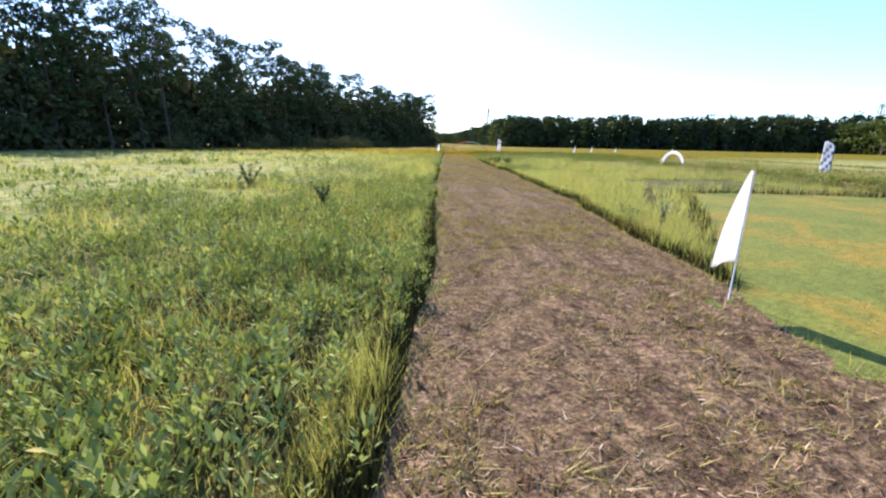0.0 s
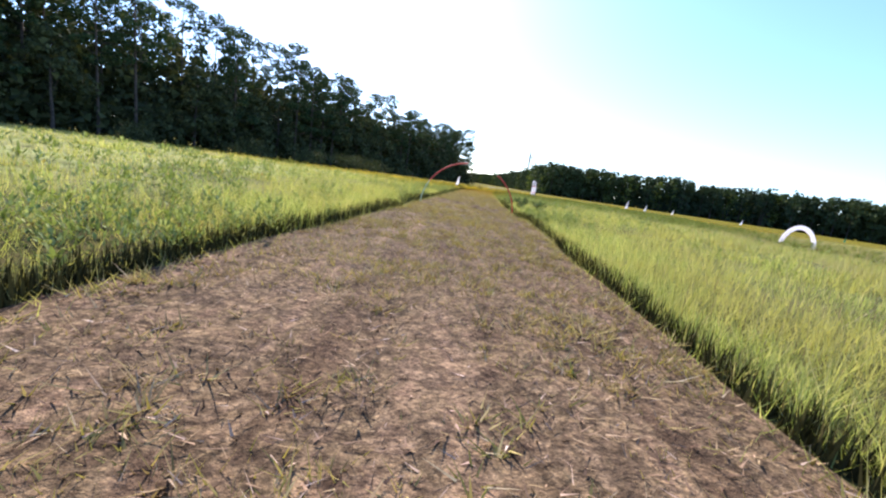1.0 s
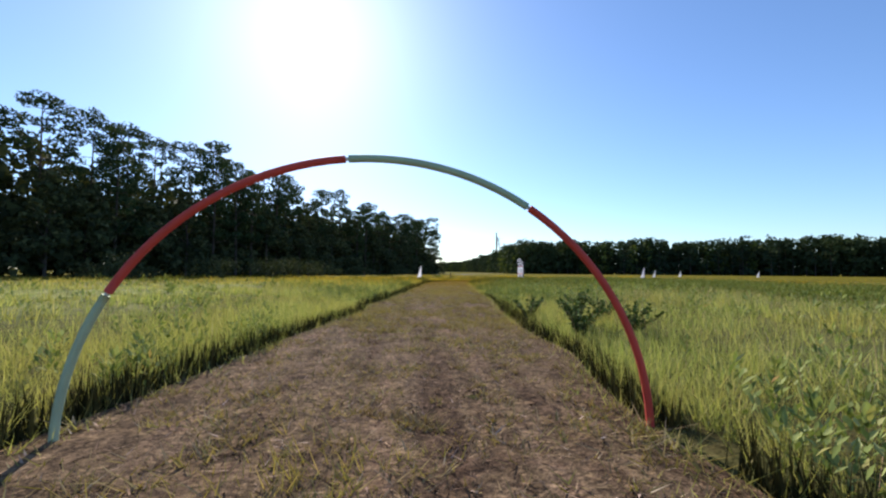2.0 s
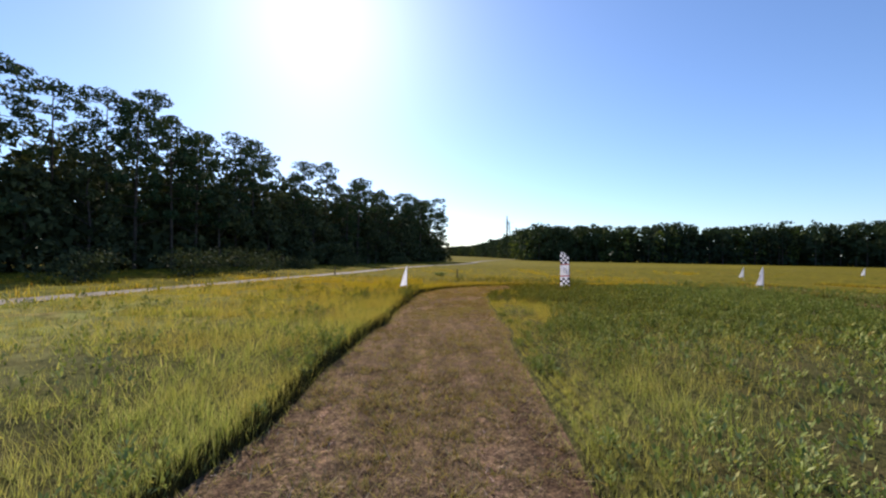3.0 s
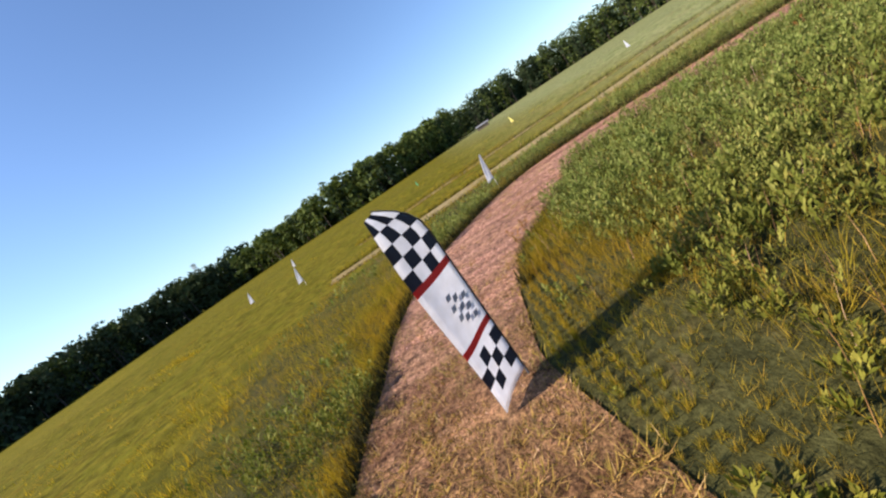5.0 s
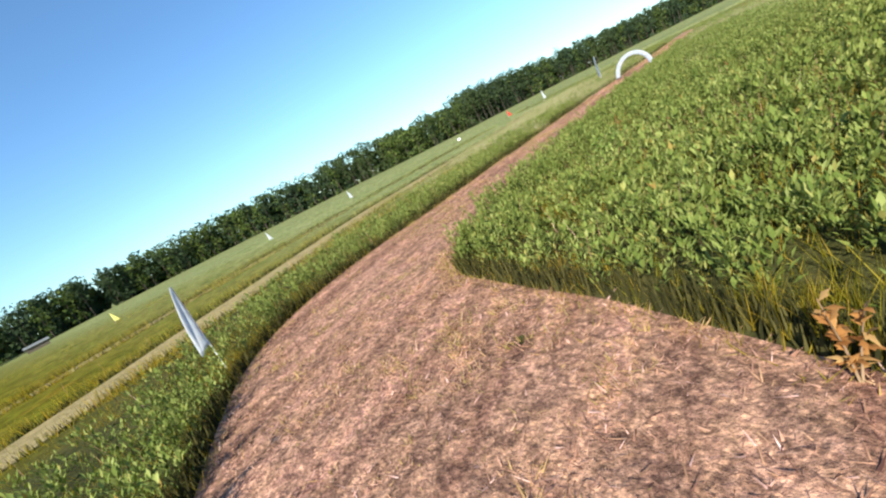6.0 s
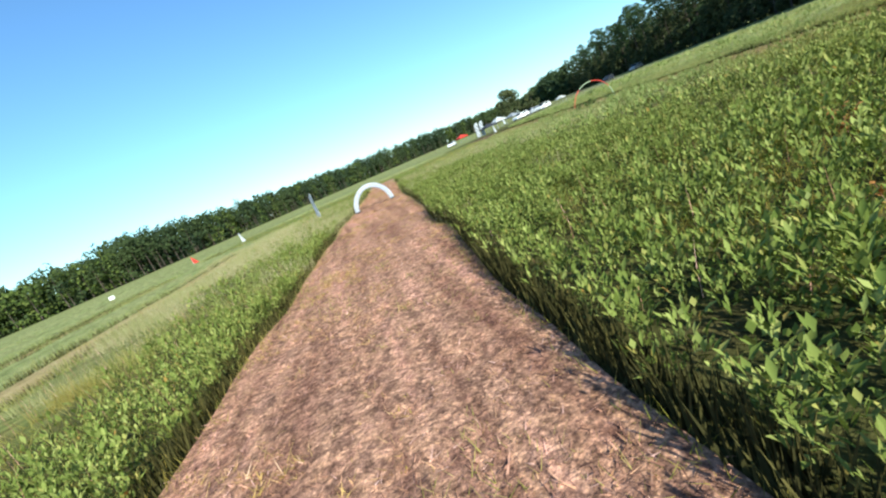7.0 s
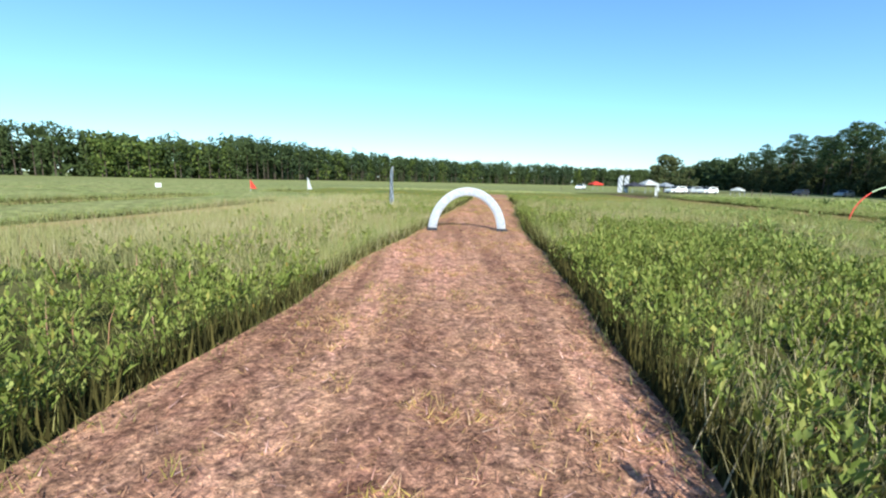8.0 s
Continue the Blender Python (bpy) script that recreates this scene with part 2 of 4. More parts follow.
M_GLASS = plain("dark_car_glass", (0.02, 0.025, 0.03), 0.08)
M_TYRE = plain("tyre_rubber", (0.02, 0.02, 0.02), 0.8)


# ---- mesh helpers ----
def fast_mesh(name, verts, tris, mats, mat_index=None, smooth=False):
    me = bpy.data.meshes.new(name)
    verts, tris = np.asarray(verts, np.float32).reshape(-1, 3), np.asarray(tris, np.int32).reshape(-1, 3)
    me.vertices.add(len(verts))
    me.vertices.foreach_set("co", verts.ravel())
    me.loops.add(tris.size)
    me.loops.foreach_set("vertex_index", tris.ravel())
    me.polygons.add(len(tris))
    me.polygons.foreach_set("loop_start", np.arange(0, tris.size, 3, dtype=np.int32))
    me.polygons.foreach_set("loop_total", np.full(len(tris), 3, np.int32))
    for m in mats:
        me.materials.append(m)
    if mat_index is not None:
        me.polygons.foreach_set("material_index", np.asarray(mat_index, np.int32))
    if smooth:
        me.polygons.foreach_set("use_smooth", np.ones(len(tris), bool))
    me.update(calc_edges=True)
    return me


def part(name, bm, material, parent, label=""):
    """Links a bmesh, or a ready mesh, as one object under a thing or a part."""
    if isinstance(bm, bmesh.types.BMesh):
        me = bpy.data.meshes.new(name)
        bm.to_mesh(me)
        bm.free()
    else:
        me = bm
    if material is not None:
        for m in material if isinstance(material, (list, tuple)) else [material]:
            me.materials.append(m)
    ob = new(name, me)
    ob.parent = parent
    return tagged(ob, label)


def thing(name, at, label, category, group="", turn=0.0):
    e = new(name)
    e.matrix_world = pose(*at, 0, 0, turn)
    return tagged(e, label, category, group)


def box_bm(x0, x1, y0, y1, z0, z1, bevel=0.0):
    bm = bmesh.new()
    bmesh.ops.create_cube(bm, size=1)
    bm.transform(Matrix.Translation(((x0 + x1) / 2, (y0 + y1) / 2, (z0 + z1) / 2)) @ Matrix.Diagonal((x1 - x0, y1 - y0, z1 - z0, 1)))
    if bevel:
        bmesh.ops.bevel(bm, geom=bm.edges[:], offset=bevel, segments=2, affect="EDGES")
    return bm


def tube(points, radii, sides=8, squash=None):
    """Verts and triangles of a tube along points."""
    pts = [Vector(p) for p in points]
    verts, tris = [], []
    ref = Vector((0.31, 0.17, 0.93))
    for i, p in enumerate(pts):
        ahead = (pts[min(i + 1, len(pts) - 1)] - pts[max(i - 1, 0)]).normalized()
        a = ahead.cross(ref).normalized()
        b = ahead.cross(a)
        for k in range(sides):
            w = 2 * math.pi * k / sides
            verts.append(p + float(radii[i]) * (math.cos(w) * a + math.sin(w) * b))
    for i in range(len(pts) - 1):
        for k in range(sides):
            q, r = i * sides + k, i * sides + (k + 1) % sides
            tris += [(q, r, r + sides), (q, r + sides, q + sides)]
    for end, order in ((0, 1), (len(pts) - 1, -1)):
        base = end * sides
        for k in range(1, sides - 1):
            tris.append((base, base + k, base + k + 1)[::order])
    return np.array([tuple(v) for v in verts]), np.array(tris)


def tube_mesh(name, points, radii, sides=8):
    v, f = tube(points, radii, sides)
    return fast_mesh(name, v, f, [], None, True)


TABLE = rng.random((256, 256))


def soft_noise(x, y, size, shift=0.0):
    """Smooth value noise, 0 to 1, with lumps of that size."""
    u, v = np.asarray(x) / size + shift * 17.3 + 500, np.asarray(y) / size + shift * 9.1 + 500
    i, j = np.floor(u).astype(int), np.floor(v).astype(int)
    a, b = u - i, v - j
    a, b = a * a * (3 - 2 * a), b * b * (3 - 2 * b)
    i, j, i1, j1 = i % 256, j % 256, (i + 1) % 256, (j + 1) % 256
    return (TABLE[i, j] * (1 - a) + TABLE[i1, j] * a) * (1 - b) + (TABLE[i, j1] * (1 - a) + TABLE[i1, j1] * a) * b


def smooth_line(points, step=0.5):
    """Points along a Catmull-Rom line, with any further columns carried along."""
    p = np.array(points, float)
    p = np.vstack([2 * p[0] - p[1], p, 2 * p[-1] - p[-2]])
    out = []
    for i in range(1, len(p) - 2):
        n = max(2, int(np.linalg.norm(p[i + 1, :2] - p[i, :2]) / step))
        t = np.linspace(0, 1, n, endpoint=False)[:, None]
        out.append(0.5 * (2 * p[i] + (p[i + 1] - p[i - 1]) * t + (2 * p[i - 1] - 5 * p[i] + 4 * p[i + 1] - p[i + 2]) * t**2
                          + (3 * p[i] - p[i - 1] - 3 * p[i + 1] + p[i + 2]) * t**3))
    return np.vstack(out + [p[-2:-1]])


def sides_of(line):
    """The two edges of a strip: columns x, y, width."""
    d = np.gradient(line[:, :2], axis=0)
    d /= np.linalg.norm(d, axis=1)[:, None]
    nrm = np.stack([-d[:, 1], d[:, 0]], 1)
    half = line[:, 2:] / 2
    wob = [0.34 * (soft_noise(line[:, 0] + k, line[:, 1], 2.4, 14 + k) - 0.5)[:, None] + 0.12 * (soft_noise(line[:, 0], line[:, 1] + k, 1.3, 16 + k) - 0.5)[:, None] for k in (0, 1)]
    return line[:, :2] + nrm * (half + wob[0]), line[:, :2] - nrm * (half + wob[1])


def inside(poly, x, y):
    x, y = np.asarray(x), np.asarray(y)
    hit = np.zeros(x.shape, bool)
    for (x0, y0), (x1, y1) in zip(poly, np.roll(poly, -1, axis=0)):
        if y0 != y1:
            hit ^= ((y0 > y) != (y1 > y)) & (x < (x1 - x0) * (y - y0) / (y1 - y0) + x0)
    return hit


def distance(line, x, y):
    best = np.full(np.shape(x), 1e9)
    for (x0, y0), (x1, y1) in zip(line[:-1], line[1:]):
        dx, dy = x1 - x0, y1 - y0
        t = np.clip(((x - x0) * dx + (y - y0) * dy) / (dx * dx + dy * dy + 1e-12), 0, 1)
        best = np.minimum(best, (x - x0 - t * dx) ** 2 + (y - y0 - t * dy) ** 2)
    return np.sqrt(best)


# ---- the plan: mown ways ----
WAY = smooth_line([(-5.0, -26, 3.6), (-2.4, -7, 3.6), (-1.4, 0, 4.0), (-0.8, 5, 4.1), (-0.05, 12, 4.3), (0.4, 16, 4.25), (0.7, 20.3, 4.1), (1.2, 25, 3.8), (1.85, 31, 3.75),
                   (3.1, 42, 3.7), (3.75, 48, 3.7), (4.2, 52, 3.6), (4.95, 55.3, 3.3), (6.9, 58.2, 2.9), (10.0, 59.5, 2.6), (13.2, 60.0, 2.6), (16.4, 59.5, 2.8), (19.0, 58.5, 3.3),
                   (20.9, 57.3, 3.6), (22.5, 55.8, 3.7), (23.2, 53.6, 3.7), (23.1, 51, 3.6), (22.8, 47.5, 3.5), (22.2, 42.5, 3.4), (21.6, 37, 3.6), (21.3, 34.5, 3.65),
                   (21.05, 31.4, 3.6), (20.6, 26.5, 3.2), (19.9, 21, 3.3), (19.0, 14, 3.4), (17.8, 4, 3.4), (16.2, -12, 3.4)], 0.3)
SIDE_OUT, SIDE_IN = sides_of(WAY)
WAY_POLY = np.vstack([SIDE_OUT, SIDE_IN[::-1]])
LAWN_POLY = np.array([(-3.1, -26), (-0.75, -7.0), (-0.4, -5.2), (1.2, -2.9), (2.9, -0.5), (4.8, 2.3), (6.7, 5.5), (9.0, 5.6), (12, 5.0), (20, 2.5), (40, -3), (40, -26)], float)
SPUR = smooth_line([(28.6, 66, 1.6), (29.8, 60.5, 2.2), (31.0, 54.5, 2.4), (32.3, 48.5, 2.5), (33.2, 42.5, 2.6), (33.0, 36, 2.6), (32.4, 30, 2.6), (31.7, 24, 2.5), (31.0, 14, 2.3)], 1.2)
SPUR_L, SPUR_R = sides_of(SPUR)
SPUR_POLY = np.vstack([SPUR_L, SPUR_R[::-1]])
OUTER_SPUR = smooth_line([(37.5, 66, 0.8), (40, 60, 1.7), (42, 47, 1.7), (42.5, 33, 1.7), (41.5, 20, 1.7), (40.5, 8, 1.7)], 1.2)
OUTER_L, OUTER_R = sides_of(OUTER_SPUR)
OUTER_POLY = np.vstack([OUTER_L, OUTER_R[::-1]])
MOWN = (WAY_POLY, LAWN_POLY, SPUR_POLY, OUTER_POLY)
EDGES = [SIDE_OUT, SIDE_IN, LAWN_POLY[1:], SPUR_L, SPUR_R, OUTER_L, OUTER_R]
LOOP_POLY = np.vstack([SIDE_IN])


def is_mown(x, y):
    hit = np.zeros(np.shape(x), bool)
    for poly in MOWN:
        hit |= inside(poly, x, y)
    return hit


def edge_distance(x, y):
    return np.min([distance(e[::3] if len(e) > 100 else e, x, y) for e in EDGES], axis=0)


# forest edge: a straight front along az 22 degrees
FOREST_N, FOREST_D = np.array((0.927, -0.375)), np.array((0.375, 0.927))


def forest_at(across, along):
    return FOREST_N * across + FOREST_D * along


ROAD = smooth_line([(*forest_at(a, b), 1.8) for a, b in ((-30, -250), (-30, -120), (-30, -40), (-29.4, 20), (-30.4, 46), (-31.6, 58), (-32.6, 70), (-34.2, 82), (-35.2, 100), (-35, 125), (-41, 165), (-45, 220), (-46, 330))], 4.0)


def off_road(x, y):
    return distance(ROAD[:, :2], x, y)


# ---- ground ----
def build_ground():
    xs, ys = np.arange(-42, 72.1, 0.7), np.arange(-30, 112.1, 0.7)
    gx, gy = np.meshgrid(xs, ys)
    mown, d = is_mown(gx, gy), edge_distance(gx, gy)
    tall = np.where(mown, 0, np.clip((d - 0.45) / 0.4, 0, 1))
    z = tall * (0.03 + 0.08 * soft_noise(gx, gy, 0.6, 22) + np.clip(d / 6 - 0.3, 0, 1) * (0.08 + 0.14 * soft_noise(gx, gy, 0.9) + 0.06 * soft_noise(gx, gy, 3.1, 1))) + 0.012 * soft_noise(gx, gy, 0.7, 2)
    z = np.where(off_road(gx, gy) < 1.9, 0.1, z)
    z[0], z[-1], z[:, 0], z[:, -1] = 0.1, 0.1, 0.1, 0.1
    nx, ny = len(xs), len(ys)
    v = np.stack([gx.ravel(), gy.ravel(), z.ravel()], 1)
    i = np.arange(nx * ny).reshape(ny, nx)
    a, b, c, e = i[:-1, :-1].ravel(), i[:-1, 1:].ravel(), i[1:, 1:].ravel(), i[1:, :-1].ravel()
    f = np.vstack([np.stack([a, b, c], 1), np.stack([a, c, e], 1)])
    far = 2600.0
    corners = [i[0, 0], i[0, -1], i[-1, -1], i[-1, 0]]
    rim = [i[0, :], i[:, -1], i[-1, ::-1], i[::-1, 0]]
    out = np.array([(-far, -far, 0.1), (far, -far, 0.1), (far, far, 0.1), (-far, far, 0.1)])
    base = len(v)
    extra = []
    for k in range(4):
        edge = rim[k]
        extra += [(edge[j], base + k, edge[j + 1]) for j in range(len(edge) - 1)]
        extra.append((edge[-1], base + k, base + (k + 1) % 4))
    # how far soil with painted-in shade covers the floor, full inside the turn
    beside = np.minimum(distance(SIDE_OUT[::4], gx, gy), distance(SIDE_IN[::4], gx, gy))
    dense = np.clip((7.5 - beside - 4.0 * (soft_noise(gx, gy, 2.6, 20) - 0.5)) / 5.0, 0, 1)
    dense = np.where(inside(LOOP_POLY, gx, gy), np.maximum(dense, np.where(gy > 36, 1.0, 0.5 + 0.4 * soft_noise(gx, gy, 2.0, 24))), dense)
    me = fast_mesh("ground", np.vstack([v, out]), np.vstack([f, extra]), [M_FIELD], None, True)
    me.attributes.new("soil_shade", "FLOAT", "POINT").data.foreach_set("value", np.r_[dense.ravel(), np.zeros(4)].astype(np.float32))
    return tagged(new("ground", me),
                  "uneven unmown meadow floor of green and straw-coloured grass", "ground", "", "structure")


build_ground()


def ribbon(name, line, material, label, z=0.025, lumps=0.06, across=15, category="path"):
    left, right = sides_of(line)
    t = np.linspace(0, 1, across)
    p = left[:, None, :] * (1 - t)[None, :, None] + right[:, None, :] * t[None, :, None]
    q, r = p[..., 0] * 0.78 + p[..., 1] * 0.63, p[..., 1] * 0.78 - p[..., 0] * 0.63
    h = z + lumps * (0.4 * soft_noise(q, r, 0.19, 3) + 0.45 * soft_noise(r, q, 0.37, 5) + 0.25 * soft_noise(p[..., 0], p[..., 1], 1.3, 4) - 0.5) * np.minimum(1, np.minimum(t, 1 - t) * 8)[None, :]
    v = np.concatenate([p, h[..., None]], 2).reshape(-1, 3)
    i = np.arange(len(v)).reshape(len(line), across)
    a, b, c, e = i[:-1, :-1].ravel(), i[:-1, 1:].ravel(), i[1:, 1:].ravel(), i[1:, :-1].ravel()
    f = np.vstack([np.stack([a, c, b], 1), np.stack([a, e, c], 1)])
    return tagged(new(name, fast_mesh(name, v, f, [material], None, True)), label, category, "", "structure")


ribbon("path", smooth_line(np.column_stack([WAY[::4, :2], WAY[::4, 2]]), 0.11), M_TRACK, "mown racing track covered in tan dry clippings", 0.03, 0.075, 31)
ribbon("path", SPUR, M_SPUR, "narrow mown strip of dry clippings in the meadow", 0.02, 0.03, 5)


ribbon("path", OUTER_SPUR, M_SPUR, "narrow mown strip of dry clippings in the meadow", 0.02, 0.03, 5)


def build_lawn():
    xs, ys = np.arange(-4, 41, 0.4), np.arange(-27, 6, 0.4)
    gx, gy = np.meshgrid(xs, ys)
    keep = inside(LAWN_POLY, gx, gy)
    z = 0.022 + 0.012 * soft_noise(gx, gy, 1.3, 4)
    i = np.arange(gx.size).reshape(gx.shape)
    ok = keep[:-1, :-1] | keep[:-1, 1:] | keep[1:, 1:] | keep[1:, :-1]
    a, b, c, e = i[:-1, :-1][ok], i[:-1, 1:][ok], i[1:, 1:][ok], i[1:, :-1][ok]
    f = np.vstack([np.stack([a, b, c], 1), np.stack([a, c, e], 1)])
    return tagged(new("lawn", fast_mesh("lawn", np.stack([gx.ravel(), gy.ravel(), z.ravel()], 1), f, [M_LAWN], None, True)),
                  "closely mown green lawn with rusty dry streaks", "lawn", "", "structure")


build_lawn()
ribbon("road", ROAD, M_ROAD, "pale gravel farm road along the forest edge", 0.15, 0.02, 5, "road")


# ---- vegetation ----
def blades(name, x, y, base, height, width, lean, material, label, category="grass"):
    """One tapered bent blade at each place."""
    n = len(x)
    az, bend = rng.uniform(0, 2 * np.pi, n), rng.uniform(0, 2 * np.pi, n)
    rx, ry = np.cos(az) * width / 2, np.sin(az) * width / 2
    bx, by = np.cos(bend) * lean * height, np.sin(bend) * lean * height
    v = np.empty((n, 5, 3), np.float32)
    for k, (up, out, wide) in enumerate(((0, 0, 1), (0, 0, -1), (0.55, 0.3, 0.8), (0.55, 0.3, -0.8), (1, 1, 0))):
        v[:, k, 0], v[:, k, 1], v[:, k, 2] = x + bx * out + rx * wide, y + by * out + ry * wide, base + height * up
    f = (np.arange(n) * 5)[:, None, None] + np.array([(0, 1, 3), (0, 3, 2), (2, 3, 4)])[None]
    return tagged(new(name, fast_mesh(name, v, f, [material])), label, category, "", "stuff")


def spikes(name, x, y, base, height, width, lean, material, label, category="grass"):
    """One straight leaning spike, a single triangle, at each place."""
    n = len(x)
    az, bend = rng.uniform(0, 2 * np.pi, n), rng.uniform(0, 2 * np.pi, n)
    rx, ry = np.cos(az) * width / 2, np.sin(az) * width / 2
    v = np.empty((n, 3, 3), np.float32)
    v[:, 0, 0], v[:, 0, 1], v[:, 0, 2] = x - rx, y - ry, base
    v[:, 1, 0], v[:, 1, 1], v[:, 1, 2] = x + rx, y + ry, base
    v[:, 2, 0], v[:, 2, 1], v[:, 2, 2] = x + np.cos(bend) * lean * height, y + np.sin(bend) * lean * height, base + height
    return tagged(new(name, fast_mesh(name, v, np.arange(n * 3).reshape(-1, 3), [material])), label, category, "", "stuff")


def leaves_of(cx, cy, cz, az, tilt, length, width, lobed=True):
    """A leaf at each place, cut into three narrow lobes, or plain and pointed: verts and triangles."""
    n = len(cx)
    ux, uy, uz = np.cos(az) * np.cos(tilt), np.sin(az) * np.cos(tilt), np.sin(tilt)
    sx, sy = -np.sin(az), np.cos(az)
    if lobed:
        shape = ((0, 0, 0), (0.60, 0.50, 0.0), (0.50, 0.27, 0.07), (1, 0.05, -0.14), (0.55, -0.28, 0.05), (0.50, -0.50, 0.0))
        faces = [(0, 2, 1), (0, 4, 2), (2, 4, 3), (0, 5, 4)]
    else:
        shape = ((0, 0, 0), (0.42, 0.5, 0.06), (1, 0, -0.08), (0.42, -0.5, 0.06))
        faces = [(0, 1, 2), (0, 2, 3)]
    v = np.empty((n, len(shape), 3), np.float32)
    for k, (l, w, drop) in enumerate(shape):
        v[:, k, 0] = cx + ux * length * l + sx * width * w
        v[:, k, 1] = cy + uy * length * l + sy * width * w
        v[:, k, 2] = cz + uz * length * l + drop * length
    f = (np.arange(n) * len(shape))[:, None, None] + np.array(faces)[None]
    return v.reshape(-1, 3), f.reshape(-1, 3)


TRODDEN = [(-1.18, 20, 0.22), (2.6, 19.75, 0.3), (19.4, 26.85, 0.35), (22.1, 26.85, 0.35)]


def scatter(per_m2, near, far, edges=None, span=(-9.5, 66)):
    """Random places at a distance of near to far from the mown edges, outside what is mown."""
    xs, ys = [], []
    for e in edges or EDGES:
        seg = np.diff(e, axis=0)
        ln = np.linalg.norm(seg, axis=1)
        for way in (1, -1):
            n = int(ln.sum() * (far - near) * per_m2)
            k = rng.choice(len(seg), n, p=ln / ln.sum())
            t, off = rng.random(n), rng.uniform(near, far, n)
            nx, ny = -seg[k, 1] / ln[k], seg[k, 0] / ln[k]
            xs.append(e[k, 0] + seg[k, 0] * t + way * nx * off)
            ys.append(e[k, 1] + seg[k, 1] * t + way * ny * off)
    x, y = np.concatenate(xs), np.concatenate(ys)
    ok = (y > span[0]) & (y < span[1]) & ~is_mown(x, y)
    x, y = x[ok], y[ok]
    d = edge_distance(x, y)
    ok = (d >= near - 0.05) & (d <= far + 0.1) & (off_road(x, y) > 1.2)
    for sx, sy, sr in TRODDEN:
        ok &= np.hypot(x - sx, y - sy) > sr
    return x[ok], y[ok]


def weediness(x, y):
    """How much of the growth is broad-leaved weed, 0 to 1."""
    lump = 0.6 * soft_noise(x, y, 2.6, 5) + 0.4 * soft_noise(x, y, 0.9, 6)
    loop = inside(LOOP_POLY, x, y) & (y > 8)
    back = loop & (x > 14) & (y < 57)
    beside = (x > 20) & (x < 26.5 + 3.0 * soft_noise(x, y, 3.0, 31)) & (y > 32.5 + 2.5 * soft_noise(x, y, 1.7, 33)) & (y < 60)
    early = (x < 1) & (y < 8)
    verge = np.clip(distance(SIDE_IN[::4], x, y) / 2.2 - 0.5, 0, 1)
    before = np.where(y < 26, -0.12, np.where(y < 34, 0.06, np.where(y < 44, 0.34, 0.50)) * verge) * loop
    extra = np.where(back, np.where(y < 31, 0.06, 0.34), before) + np.where(y < 37, 0.20, 0.32) * beside + 0.20 * early
    return np.clip(lump + extra - 0.3 * ((x > -2.2) & (x < 9) & (y < 9)) - 0.46, 0, 1) * 2.6


def soft_verge(x, y):
    """1 at the inner edge of the track before the turn, where the mower left short grass, fading inwards."""
    return np.where(inside(LOOP_POLY, x, y) & (x < 15) & (y > 32), np.clip(1.25 - distance(SIDE_IN[::4], x, y) / 1.5, 0, 1) * np.clip((y - 32) / 6, 0, 1), 0)


def growth(x, y):
    """Height of the growth against the usual."""
    return (1 - 0.62 * soft_verge(x, y)) * growth_of_meadow(x, y)


def growth_of_meadow(x, y):
    """Height of the growth against the usual, but for the verge."""
    return 0.75 + 0.5 * soft_noise(x, y, 2.0, 7) + (inside(LOOP_POLY, x, y) & (x > 14) & (y < 52)) * (0.10 + np.where(y < 36, 0.25, 0.45) * np.clip(1.6 - distance(SIDE_IN[::4], x, y), 0, 1))


def tufts(x, y, size, pull=0.5):
    """Draws places together into tufts; gives also each tuft's own height."""
    i, j = np.floor(x / size).astype(int), np.floor(y / size).astype(int)
    mx, my = (i + 0.2 + 0.6 * TABLE[i % 256, j % 256]) * size, (j + 0.2 + 0.6 * TABLE[(i + 91) % 256, (j + 57) % 256]) * size
    return x + (mx - x) * pull, y + (my - y) * pull, 0.6 + 0.8 * TABLE[(i + 33) % 256, (j + 140) % 256]


NEAR = [SIDE_OUT, SIDE_IN]
OTHER = [LAWN_POLY[1:], SPUR_L, SPUR_R, OUTER_L, OUTER_R]
for density, near, far, width, tall, edges, maker in ((520, 0.10, 0.45, 0.0042, 0.31, NEAR, blades), (1050, 0.07, 0.5, 0.0060, 0.27, NEAR, spikes), (130, 0.4, 1.6, 0.0048, 0.33, NEAR, blades), (650, 0.4, 1.8, 0.0075, 0.29, NEAR, spikes),
                                                      (330, 1.6, 4.5, 0.011, 0.32, NEAR, spikes), (110, 0, 1.2, 0.017, 0.32, OTHER, spikes),
                                                      (95, 4.5, 12.0, 0.026, 0.35, NEAR, spikes), (22, 12.0, 34.0, 0.06, 0.36, NEAR, spikes)):
    gx, gy = scatter(density, near, far, edges, (-9.5, 90))
    thick = np.clip(weediness(gx, gy), 0, 1)
    keep = rng.random(len(gx)) > 0.8 * thick + 0.62 * (inside(LOOP_POLY, gx, gy) & (gx > 14) & (gy < 52))
    gx, gy, thick = gx[keep], gy[keep], thick[keep]
    gx, gy, own = tufts(gx, gy, 0.16 if far < 5 else 0.4)
    off = is_mown(gx, gy)
    gx, gy, own, thick = gx[~off], gy[~off], own[~off], thick[~off]
    gh = (1 - 0.3 * thick) * tall * growth(gx, gy) * own * rng.uniform(0.55, 1.2, len(gx))
    maker("meadow_grass", gx, gy, np.full(len(gx), 0.02), gh, width * rng.uniform(0.6, 1.4, len(gx)), rng.uniform(0.05, 0.95, len(gx)) ** 1.2, M_GRASS,
          "tall unmown meadow grass, yellow-green and partly dry")
